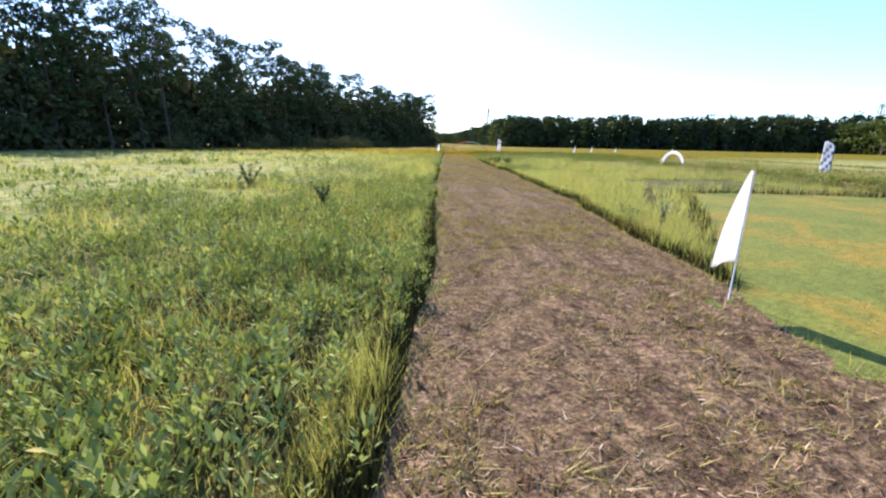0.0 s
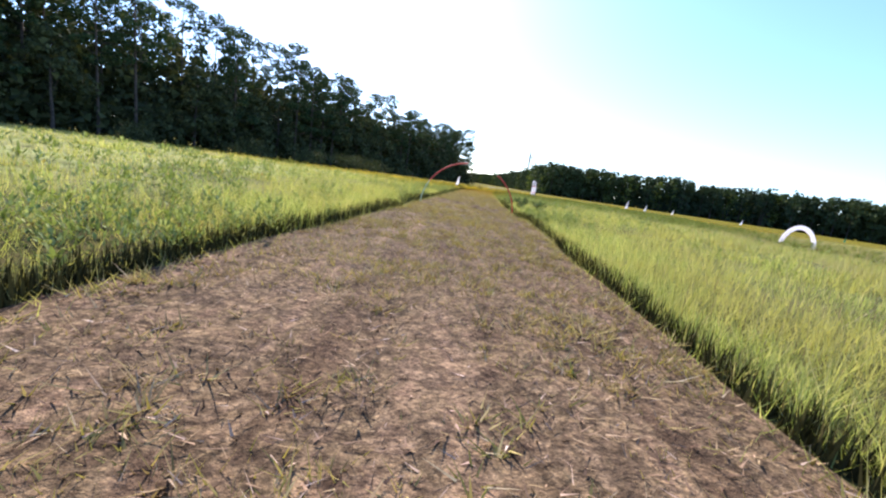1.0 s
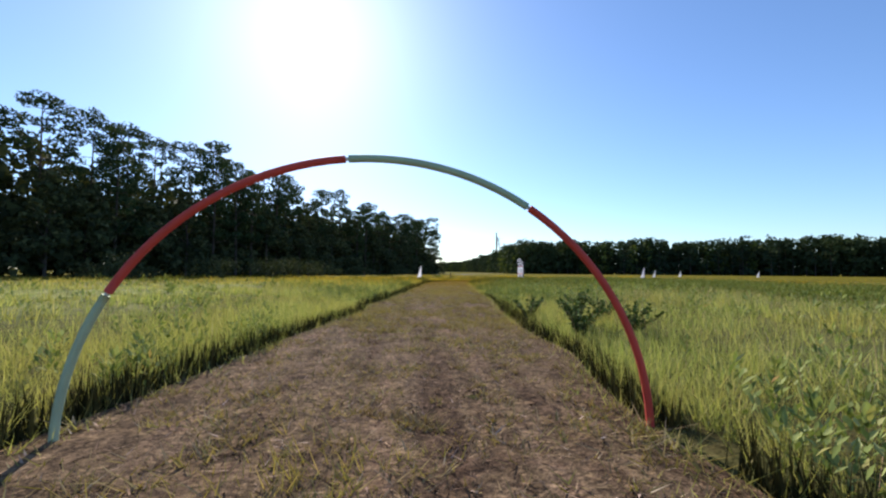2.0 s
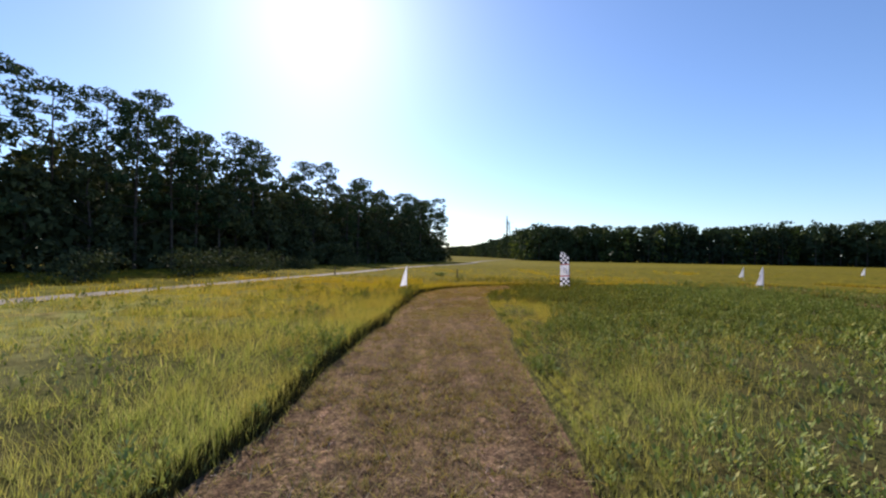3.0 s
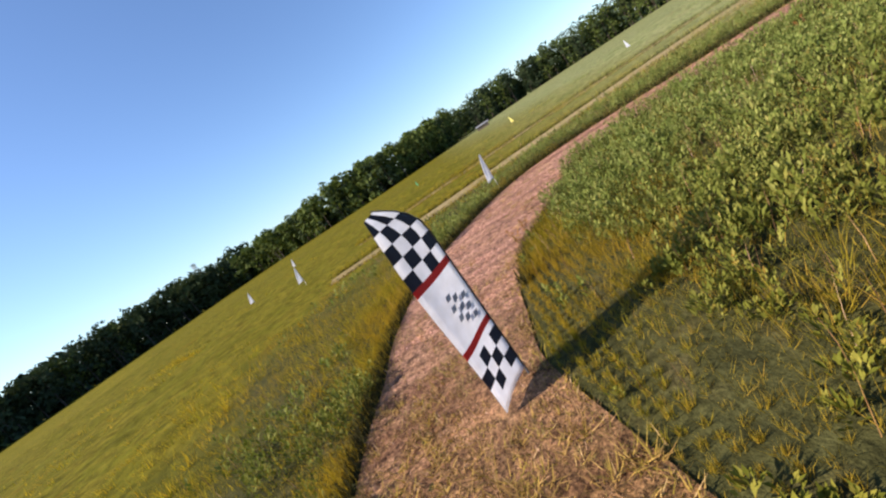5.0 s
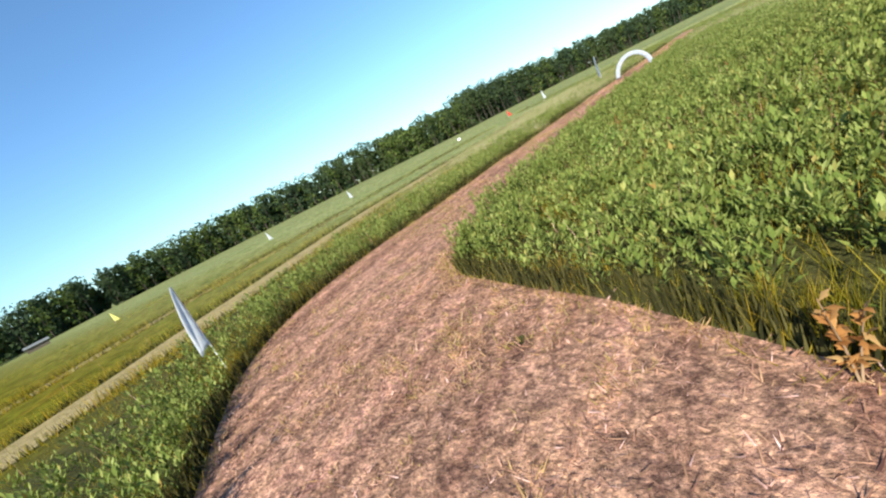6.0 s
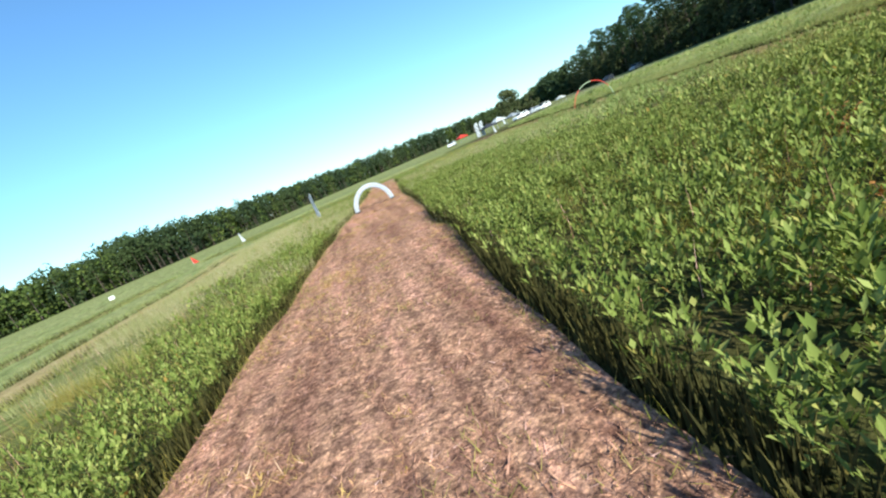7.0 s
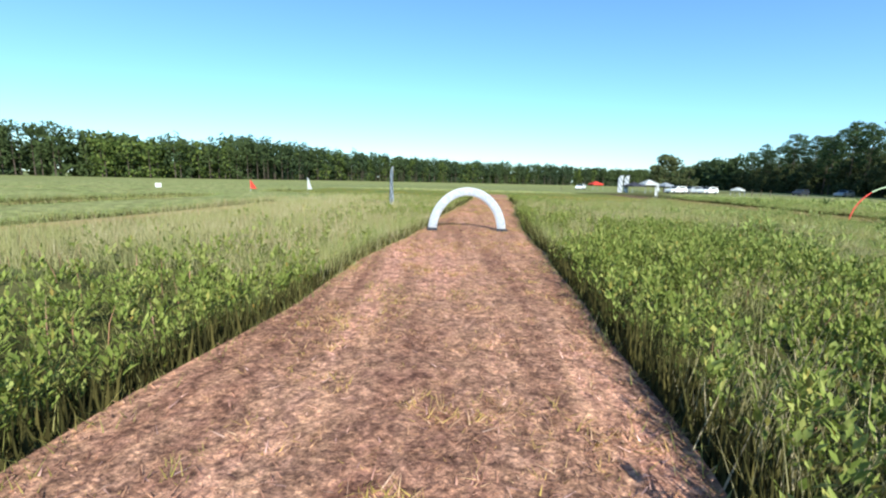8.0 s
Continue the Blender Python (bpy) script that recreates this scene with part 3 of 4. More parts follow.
# dark blades along the mown edges, added as shade at the grass foot
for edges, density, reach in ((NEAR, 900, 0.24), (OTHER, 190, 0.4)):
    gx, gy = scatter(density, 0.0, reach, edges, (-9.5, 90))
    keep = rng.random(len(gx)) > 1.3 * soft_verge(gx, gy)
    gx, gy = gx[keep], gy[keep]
    spikes("foot_shade_blades", gx, gy, np.zeros(len(gx)), rng.uniform(0.10, 0.33, len(gx)) * growth(gx, gy), rng.uniform(0.012, 0.035, len(gx)), rng.uniform(0.0, 0.35, len(gx)), M_FOOT_SHADE,
           "dark blades painting the shade at the foot of the meadow grass")
# closer grass inside the turn and at the start
gx, gy = np.r_[rng.uniform(4, 23, 60000), rng.uniform(-13, -2.5, 76000)], np.r_[rng.uniform(38, 59, 60000), rng.uniform(-11.5, 7, 76000)]
keep = np.where(gx > 0, inside(LOOP_POLY, gx, gy), ~is_mown(gx, gy)) & (np.minimum(distance(SIDE_IN[::4], gx, gy), distance(SIDE_OUT[::4], gx, gy)) > 1.2)
gx, gy, own = tufts(gx[keep], gy[keep], 0.2)
spikes("meadow_grass", gx, gy, np.full(len(gx), 0.02), np.where(gx > 0, 0.38, 0.27) * own * rng.uniform(0.5, 1.15, len(gx)), rng.uniform(0.006, 0.011, len(gx)), rng.uniform(0.05, 0.8, len(gx)), M_GRASS,
       "tall unmown meadow grass, yellow-green and partly dry")
gx, gy = rng.uniform(-10, 3, 78000), rng.uniform(40, 66, 78000)
keep = ~is_mown(gx, gy) & (distance(SIDE_OUT[::4], gx, gy) > 2.5) & (off_road(gx, gy) > 1.2) & (rng.random(len(gx)) < 0.35 + 0.9 * soft_noise(gx, gy, 1.2, 81))
gx, gy, own = tufts(gx[keep], gy[keep], 0.3)
spikes("meadow_grass", gx, gy, np.full(len(gx), 0.04), 0.33 * own * rng.uniform(0.5, 1.2, len(gx)), rng.uniform(0.012, 0.026, len(gx)), rng.uniform(0.1, 0.9, len(gx)), M_GRASS,
       "tall unmown meadow grass, yellow-green and partly dry")
# fine dry grass, beige, between the mown strips and along the last stretch
gx, gy = rng.uniform(8, 33, 300000), rng.uniform(8, 42, 300000)
dry = soft_noise(gx, gy, 2.2, 61) * 0.6 + soft_noise(gx, gy, 0.8, 62) * 0.4 + 0.30 * ((gx > 22) & (gy < 34) & (gy > 16)) - 0.10 * (gy > 34) - 0.05 * (gx < 17)
keep = (dry > rng.uniform(0.45, 0.7, len(gx))) & ~is_mown(gx, gy)
gx, gy, own = tufts(gx[keep], gy[keep], 0.22, 0.3)
spikes("dry_grass", gx, gy, np.full(len(gx), 0.02), 0.44 * own * rng.uniform(0.6, 1.15, len(gx)), rng.uniform(0.006, 0.013, len(gx)), rng.uniform(0.05, 0.6, len(gx)), M_DRYGRASS,
       "fine beige dry grass in seed between the mown strips")
# seed stalks
gx, gy = scatter(2.0, 0.3, 9.0, NEAR)
blades("grass_stalk", gx, gy, np.zeros(len(gx)), rng.uniform(0.42, 0.66, len(gx)), np.full(len(gx), 0.006), rng.uniform(0.05, 0.25, len(gx)), M_STRAW,
       "thin dry seed stalks above the meadow grass")


def weeds(per_m2, near, far, leaves, size, tall, edges):
    """Stalks set with upward-pointing narrow leaves, densest near the top."""
    if isinstance(edges, tuple):
        x0, x1, y0, y1 = edges
        n = int((x1 - x0) * (y1 - y0) * per_m2)
        wx, wy = rng.uniform(x0, x1, n), rng.uniform(y0, y1, n)
        ok = (np.minimum(distance(SIDE_IN[::4], wx, wy), distance(SIDE_OUT[::4], wx, wy)) > near) & ~is_mown(wx, wy)
        wx, wy = wx[ok], wy[ok]
    else:
        wx, wy = scatter(per_m2, near, far, edges)
    thin = np.where((wy > 42) & (wx > 12), np.clip(distance(SIDE_IN[::4], wx, wy) / 0.4 - 0.1, 0, 1), 1)
    keep = rng.random(len(wx)) < weediness(wx, wy) * thin
    wx, wy = wx[keep], wy[keep]
    clump = 0.65 * soft_noise(wx, wy, 0.42, 21) + 0.35 * soft_noise(wx, wy, 0.95, 23)
    ok = clump > rng.uniform(0.15, 0.42, len(wx))
    wx, wy, clump = wx[ok], wy[ok], clump[ok]
    wh = np.minimum(tall * growth(wx, wy) * (0.1 + 1.7 * clump) * rng.uniform(0.65, 1.3, len(wx)), rng.uniform(0.46, 0.62, len(wx)))
    leafy = rng.uniform(0.7, 1.2, len(wx))
    lx, ly = rng.normal(0, 0.3, (2, len(wx)))
    rep = np.repeat(np.arange(len(wx)), leaves)
    n = len(rep)
    level = 0.1 + 0.9 * rng.random(n) ** 0.6
    az, size = rng.uniform(0, 2 * np.pi, n), size * leafy[rep]
    reach = size * rng.uniform(0.1, 1.5, n) * (1.35 - 0.95 * level)
    v, f = leaves_of(wx[rep] + lx[rep] * level * wh[rep] + np.cos(az) * reach, wy[rep] + ly[rep] * level * wh[rep] + np.sin(az) * reach, wh[rep] * level, az,
                     rng.uniform(0.35, 1.2, n) + 0.3 * level, size * rng.uniform(0.6, 1.4, n), size * rng.uniform(0.24, 0.48, n), False)
    return tagged(new("weeds", fast_mesh("weeds", v, f, [M_WEED])), "dense broad-leaved green weeds growing in the meadow", "weeds", "", "stuff")


weeds(42, 0.08, 0.5, 28, 0.078, 0.48, NEAR)
weeds(26, 0.1, 2.2, 24, 0.078, 0.45, NEAR)
weeds(50, 0.8, 9.0, 30, 0.080, 0.42, (5, 23, 42, 59))
weeds(54, 0.4, 9.0, 29, 0.080, 0.46, (14, 21, 26, 42))
weeds(42, 0.6, 9.0, 18, 0.085, 0.34, (-12, -2, -11, 6))
weeds(9, 2.2, 6.0, 12, 0.115, 0.44, NEAR)
weeds(4, 6.0, 12.0, 10, 0.16, 0.42, NEAR)
weeds(1.2, 12.0, 24.0, 10, 0.26, 0.40, NEAR)

# clippings and stubble on the track
def on_way(n, lo, hi):
    k = rng.integers(lo, hi, n)
    t = rng.uniform(0.01, 0.99, n)
    along = rng.random(n)[:, None]
    a = SIDE_OUT[k] * (1 - t)[:, None] + SIDE_IN[k] * t[:, None]
    b = SIDE_OUT[k + 1] * (1 - t)[:, None] + SIDE_IN[k + 1] * t[:, None]
    p = a * (1 - along) + b * along
    return p[:, 0], p[:, 1]


WAY_FROM, WAY_TO = int(np.argmax(WAY[:, 1] > -9)), len(WAY) - 40
cx, cy = on_way(110000, WAY_FROM, WAY_TO)
cx, cy, own = tufts(cx, cy, 0.13, 0.3)
keep = inside(WAY_POLY, cx, cy)
cx, cy = cx[keep], cy[keep]
rise = rng.uniform(0.012, 0.03, len(cx))
spikes("clippings", cx, cy, rng.uniform(0.03, 0.05, len(cx)), rise, rng.uniform(0.006, 0.016, len(cx)), rng.uniform(0.04, 0.11, len(cx)) / rise, M_STRAW,
       "loose tan and brown dry grass clippings on the mown track", "clippings")
tx, ty = on_way(150000, WAY_FROM, WAY_TO)
tx, ty, own = tufts(tx, ty, 0.085, 0.45)
thick = soft_noise(tx, ty, 0.16, 11) * 0.55 + soft_noise(tx, ty, 0.5, 19) * 0.35 + soft_noise(tx, ty, 1.6, 12) * 0.3 + 0.10 * (tx > 12)
keep = (thick > 0.52) & inside(WAY_POLY, tx, ty)
tx, ty, thick, own = tx[keep], ty[keep], thick[keep], own[keep]
spikes("cut_grass", tx, ty, np.full(len(tx), 0.005), np.minimum(0.02 + 0.24 * (thick - 0.46) * own, 0.07) * rng.uniform(0.4, 1.1, len(tx)), rng.uniform(0.010, 0.024, len(tx)), rng.uniform(0.5, 2.6, len(tx)), M_STRAW,
       "matted dry cut grass covering the mown track")
sx, sy = on_way(130000, WAY_FROM, WAY_TO)
sx, sy, own = tufts(sx, sy, 0.11, 0.35)
tuft = soft_noise(sx, sy, 0.3, 8) * 0.55 + soft_noise(sx, sy, 1.9, 9) * 0.45 - 0.07 * (sx > 15) + 0.06 * (sx < 15) + 0.06 * ((sx < 14) & (sy > 36))
keep = (tuft > 0.58) & (own > 0.62) & inside(WAY_POLY, sx, sy)
sx, sy, own = sx[keep], sy[keep], own[keep]
spikes("stubble", sx, sy, np.full(len(sx), 0.01), own * (0.02 + 0.3 * (tuft[keep] - 0.56) + rng.uniform(0.0, 0.04, len(sx))), rng.uniform(0.006, 0.011, len(sx)), rng.uniform(0.3, 1.2, len(sx)), M_STUBBLE,
       "short yellow-green grass stubble poking through the clippings")
fx, fy = rng.uniform(27, 44, 90000), rng.uniform(8, 66, 90000)
keep = inside(SPUR_POLY, fx, fy) | inside(OUTER_POLY, fx, fy)
fx, fy = fx[keep], fy[keep]
spikes("stubble", fx, fy, np.full(len(fx), 0.01), rng.uniform(0.03, 0.12, len(fx)) * soft_noise(fx, fy, 0.8, 41), rng.uniform(0.01, 0.025, len(fx)), rng.uniform(0.3, 1.2, len(fx)), M_STUBBLE,
       "short yellow-green grass stubble poking through the clippings")
# clumps of cut grass, each a little fan of blades
px, py = on_way(34000, WAY_FROM, WAY_TO)
lump = soft_noise(px, py, 0.28, 51) * 0.55 + soft_noise(px, py, 1.1, 52) * 0.45 + 0.09 * (px < 14) - 0.09 * (px > 17)
ok = lump > rng.uniform(0.30, 0.66, len(px))
px, py, lump = px[ok], py[ok], lump[ok]
rep = np.repeat(np.arange(len(px)), 9)
n = len(rep)
ang, off = rng.uniform(0, 2 * np.pi, n), rng.exponential(0.03, n)
spikes("cut_tufts", px[rep] + np.cos(ang) * off, py[rep] + np.sin(ang) * off, np.full(n, 0.01), (0.035 + 0.13 * (lump[rep] - 0.3) + 0.015 * (px[rep] < 14)) * rng.uniform(0.4, 1.2, n), rng.uniform(0.010, 0.022, n),
       rng.uniform(0.3, 2.4, n), M_TUFT, "small clumps of cut straw-coloured grass on the mown track")
# ragged growth reaching in over the mown edges
k = rng.integers(WAY_FROM, WAY_TO, 15000)
t = rng.exponential(0.028, len(k))
t = np.where(rng.random(len(k)) < 0.5, t, 1 - t)
way = rng.random((len(k), 1))
p = (SIDE_OUT[k] * (1 - t)[:, None] + SIDE_IN[k] * t[:, None]) * way + (SIDE_OUT[k + 1] * (1 - t)[:, None] + SIDE_IN[k + 1] * t[:, None]) * (1 - way)
spikes("edge_grass", p[:, 0], p[:, 1], np.full(len(k), 0.01), rng.uniform(0.04, 0.22, len(k)) * np.exp(-np.minimum(t, 1 - t) * 6), rng.uniform(0.005, 0.010, len(k)), rng.uniform(0.2, 1.3, len(k)), M_GRASS,
       "ragged grass leaning in over the edge of the track")


lx, ly = rng.uniform(-1.5, 12, 36000), rng.uniform(-11, 4.6, 36000)
keep = inside(LAWN_POLY, lx, ly)
lx, ly = lx[keep], ly[keep]
spikes("lawn_grass", lx, ly, np.full(len(lx), 0.02), rng.uniform(0.015, 0.05, len(lx)), np.full(len(lx), 0.01), rng.uniform(0.3, 1.2, len(lx)), M_STUBBLE,
       "short mown grass of the lawn")


# ---- trees ----
def cards(centre, radius, n, size, thin=0.5, outward=0.6):
    """n small leaf triangles in an ellipsoid."""
    w = rng.normal(size=(n, 3))
    w /= np.linalg.norm(w, axis=1)[:, None]
    p = np.array(centre) + w * np.array(radius) * rng.uniform(0.35, 1.0, (n, 1))
    a = w * outward + rng.normal(size=(n, 3)) * 0.6
    a /= np.linalg.norm(a, axis=1)[:, None]
    b = np.cross(a, rng.normal(size=(n, 3)))
    b /= np.linalg.norm(b, axis=1)[:, None]
    s = size * rng.uniform(0.6, 1.4, (n, 1))
    return np.stack([p - b * s * thin * 0.5, p + b * s * thin * 0.5, p + a * s], 1).reshape(-1, 3)


def shell(centre, radius, n, size, thin=0.6):
    """n leaf triangles lying in the outer skin of an ellipsoid, so that it reads as one rounded tuft."""
    w = rng.normal(size=(n, 3))
    w /= np.linalg.norm(w, axis=1)[:, None]
    p = np.array(centre) + w * np.array(radius) * rng.uniform(0.62, 1.0, (n, 1))
    a = np.cross(w, rng.normal(size=(n, 3))) + 0.35 * w
    a /= np.linalg.norm(a, axis=1)[:, None]
    b = np.cross(a, w + 0.5 * rng.normal(size=(n, 3)))
    b /= np.linalg.norm(b, axis=1)[:, None]
    s = size * rng.uniform(0.6, 1.4, (n, 1))
    return np.stack([p - b * s * thin * 0.5 - a * s * 0.4, p + b * s * thin * 0.5 - a * s * 0.4, p + a * s * 0.6], 1).reshape(-1, 3)


def pine(tall, bare, spread, clumps):
    """Straight trunk, side limbs each ending in a rounded, flattened tuft of needles, and a broad top."""
    lean = rng.normal(0, 0.012, 2)
    pts = [(lean[0] * h * tall, lean[1] * h * tall, h * tall) for h in (-0.02, 0.1, 0.35, 0.6, 0.85, 0.98)]
    tv, tf = tube(pts, [0.20, 0.17, 0.14, 0.10, 0.06, 0.02], 6)
    vs, fs, crown = [tv], [tf], []
    for k in range(clumps):
        h = bare + (0.97 - bare) * (k + rng.random()) / clumps
        reach = spread * math.sqrt(1.0 - 0.8 * ((h - bare) / (1 - bare)) ** 2) * rng.uniform(0.35, 1.0)
        w = 2.4 * k + rng.uniform(-0.6, 0.6)
        root = np.array((lean[0] * h * tall, lean[1] * h * tall, h * tall))
        tip = root + np.array((np.cos(w) * reach, np.sin(w) * reach, reach * rng.uniform(0.0, 0.4)))
        bv, bf = tube([root, (root + tip) / 2 + (0, 0, -0.08), tip], [0.05, 0.035, 0.015], 3)
        fs.append(bf + sum(len(q) for q in vs))
        vs.append(bv)
        r = rng.uniform(0.65, 1.3)
        crown.append(shell(tip + (0, 0, 0.2), (r * 1.15, r * 1.15, r * 0.66), int(98 * r), 0.38))
    crown.append(shell((lean[0] * tall, lean[1] * tall, tall * 0.98), (1.25, 1.25, 0.75), 130, 0.36))
    cv = np.vstack(crown)
    return (fast_mesh("trunk", np.vstack(vs), np.vstack(fs), [M_BARK], None, True),
            fast_mesh("crown", cv, np.arange(len(cv)).reshape(-1, 3), [M_NEEDLE]))


def broadleaf(tall, spread, clumps, low=0.06, material=None):
    pts = [(rng.normal(0, 0.08) * h * 3, rng.normal(0, 0.08) * h * 3, h * tall) for h in (-0.02, 0.15, 0.4, 0.7, 0.95)]
    tv, tf = tube(pts, [0.2, 0.16, 0.11, 0.07, 0.02], 6)
    vs, fs, crown = [tv], [tf], []
    for k in range(clumps):
        h = low + (0.98 - low) * rng.random()
        girth = spread * math.sin(math.pi * min(1, 0.25 + 0.72 * h)) ** 0.7
        w, r = rng.uniform(0, 2 * np.pi), girth * math.sqrt(rng.uniform(0.2, 1.0))
        tip = np.array((np.cos(w) * r, np.sin(w) * r, h * tall))
        if k % 3 == 0:
            root = np.array((0, 0, max(0.3, h * tall - r * 0.7)))
            bv, bf = tube([root, tip], [0.05, 0.015], 3)
            fs.append(bf + sum(len(q) for q in vs))
            vs.append(bv)
        q = rng.uniform(0.7, 1.45)
        crown.append(shell(tip, (q, q, q * 0.8), int(55 * q), 0.44, 0.8))
    cv = np.vstack(crown)
    return (fast_mesh("trunk", np.vstack(vs), np.vstack(fs), [M_BARK], None, True),
            fast_mesh("crown", cv, np.arange(len(cv)).reshape(-1, 3), [material or M_LEAF]))


PINES = [pine(19.0, 0.54, 3.2, 19), pine(20.0, 0.58, 3.4, 20), pine(17.5, 0.44, 3.3, 22), pine(18.5, 0.60, 3.0, 17), pine(15.5, 0.28, 3.1, 24), pine(18.0, 0.50, 2.7, 19)]
LEAFY = [broadleaf(8.5, 3.2, 30), broadleaf(10.0, 3.5, 34), broadleaf(6.5, 3.0, 26), broadleaf(11.5, 3.6, 36, 0.15)]


def plant_tree(kind, meshes, x, y, scale, turn, label, group):
    t = new(kind)
    t.matrix_world = Matrix.LocRotScale((x, y, 0.05), Euler((0, 0, turn)), (scale, scale, scale * random.uniform(0.94, 1.06)))
    for nm, me in zip(("trunk", "crown"), meshes):
        ob = new(nm, me)
        ob.parent = t
    return tagged(t, label, "tree", group)


PINE_LABEL = "tall forest pine with bare trunk and clumped dark crown"
LEAFY_LABEL = "bushy dark-leaved tree in the shaded forest edge"
along = -215.0
while along < 155:
    x, y = forest_at(-50.5 + random.uniform(-1.2, 0.8), along + random.uniform(-0.8, 0.8))
    if random.random() < 0.58:
        plant_tree("broadleaf_tree", random.choice(LEAFY), x, y, random.uniform(0.85, 1.12), random.uniform(0, 6.28), LEAFY_LABEL, "trees of the forest edge")
    else:
        plant_tree("pine_tree", PINES[random.choice((2, 4))], x, y, random.uniform(0.85, 1.0), random.uniform(0, 6.28), PINE_LABEL, "trees of the forest edge")
    along += 3.6 if along > -20 else 4.6
along = -215.0
while along < 157:
    x, y = forest_at(-55 + random.uniform(-2.4, 2.0), along + random.uniform(-1.2, 1.2))
    plant_tree("pine_tree", random.choice(PINES), x, y, random.uniform(0.86, 1.04) * (1.12 if along < -30 else 1.0), random.uniform(0, 6.28), PINE_LABEL, "trees of the forest edge")
    along += 4.2 if along > -20 else 6.4


def understory():
    vs = []
    for s in np.r_[np.arange(-225, -30, 3.0), np.arange(-30, 160, 1.5)]:
        for a, top in ((-51.5, 5.0), (-53.5, 9.5), (-57, 14.2), (-61, 16.6), (-67, 17.6)):
            x, y = forest_at(a + rng.uniform(-1, 1), s + rng.uniform(-1, 1))
            h = top * rng.uniform(0.68, 1.02)
            vs.append(cards((x, y, h * 0.5), (1.8, 1.8, h * 0.55), 60 + int(6 * top), 0.8, 0.9, 0.3))
    v = np.vstack(vs)
    return tagged(new("undergrowth", fast_mesh("undergrowth", v, np.arange(len(v)).reshape(-1, 3), [M_LEAF])),
                  "dark tangled undergrowth between the forest trunks", "undergrowth", "", "stuff")


understory()


def woods(name, line, rows, spacing, tall, label, leaf_mats, leaf=1.1, count=24, lows=(0.0, 0.05, 0.2, 0.35), mix=0.25):
    """Far woods as one mass of trunks and leaf clumps; some trees are of the second, lighter kind."""
    pts = smooth_line([(*p, 0) for p in line], spacing)[:, :2]
    d = np.gradient(pts, axis=0)
    d /= np.linalg.norm(d, axis=1)[:, None]
    nrm = np.stack([d[:, 1], -d[:, 0]], 1)
    lv, kinds, tv, tf = [], [], [], []

    def add(verts, kind):
        lv.append(verts)
        kinds.append(np.full(len(verts) // 3, kind))

    for row in range(rows):
        for p, q in zip(pts, nrm):
            x, y = p - q * (row * 5.0 + rng.uniform(-2.5, 2.5)) + rng.normal(0, 1.5, 2)
            kind = int(rng.random() < mix * (1.6 if soft_noise(x, y, 26.0, 71) > 0.5 else 0.5))
            h = tall * rng.uniform(0.92, 1.05) * (0.88 + 0.2 * float(soft_noise(x, y, 14.0, 13))) * (0.9 if kind else 1.0)
            low = (0.0 if kind else rng.choice(lows)) if row == 0 else 0.0
            for k in range(6):
                u = low + (1 - low) * (k + 0.35 + (0.3 if k == 5 else 1.0) * rng.random()) / 6.3
                r = (3.2 - 0.9 * k / 5 if kind else 3.4 * (1 - 0.32 * (k / 5) ** 2)) * rng.uniform(0.75, 1.2)
                add(shell((x + rng.normal(0, 0.9), y + rng.normal(0, 0.9), u * h), (r, r, h * 0.10 + 0.4), int(count * 1.25) if row < 2 else count // 2, leaf * 0.95 if row < 2 else leaf * 2.0, 0.9), kind)
            if row > 0:
                add(cards((x, y, 1.6), (3.0, 3.0, 1.8), 12, 2.2, 0.9, 0.2), 0)
            if row == rows - 1:
                add(cards((x, y, h * 0.42), (3.5, 3.5, h * 0.40), 26, 4.2, 0.9, 0.2), 0)
            if row == 0:
                bv, bf = tube([(x, y, 0), (x, y, h * 0.7)], [0.15, 0.09], 4)
                tf.append(bf + sum(len(b) for b in tv))
                tv.append(bv)
    leaf, wood = np.vstack(lv), np.vstack(tv)
    v = np.vstack([leaf, wood])
    f = np.vstack([np.arange(len(leaf)).reshape(-1, 3)] + [b + len(leaf) for b in tf])
    mi = np.r_[np.concatenate(kinds), np.full(len(f) - len(leaf) // 3, 2)]
    return tagged(new(name, fast_mesh(name, v, f, [*leaf_mats, M_BARK], mi)), label, "woods", "", "stuff")


DARK_WOODS, LIGHT_WOODS = (M_FARLEAF, M_BROADFAR), (M_BROADFAR, M_FARLEAF)
woods("far_woods", [(20, 980), (70, 760), (84, 580), (70, 332), (57, 226), (62, 216), (105, 203), (150, 185), (181, 161), (190, 150)], 3, 2.6, 17.0,
      "dark dense mixed woodland behind the meadow", DARK_WOODS, mix=0.12)
woods("far_woods", [(186, 154), (172, 122), (160, 100), (155, 82), (166, 60), (186, 44)], 3, 2.8, 14.0, "sunlit leafy trees bulging from the woodland edge", LIGHT_WOODS)
woods("far_woods", [(205, 45), (208, 20), (203, -20), (190, -46), (150, -82), (126, -97), (110, -135)], 3, 2.5, 15.0,
      "sunlit pine and oak woodland behind the meadow", DARK_WOODS, 0.85, 24, (0.0, 0.05, 0.15, 0.3), 0.3)
woods("far_woods", [(110, -135), (82, -214), (22, -290), (-60, -345), (-150, -390), (-230, -470)], 3, 2.7, 18.5,
      "sunlit pine woodland with bare lower trunks behind the meadow", DARK_WOODS, 0.95, 24, (0.1, 0.25, 0.35, 0.4), 0.16)
woods("far_woods", [tuple(forest_at(-50, a)) for a in (-214, -260, -330, -430, -560)], 2, 3.6, 18.5, "dark shaded forest edge running away into the distance", DARK_WOODS, mix=0.1)


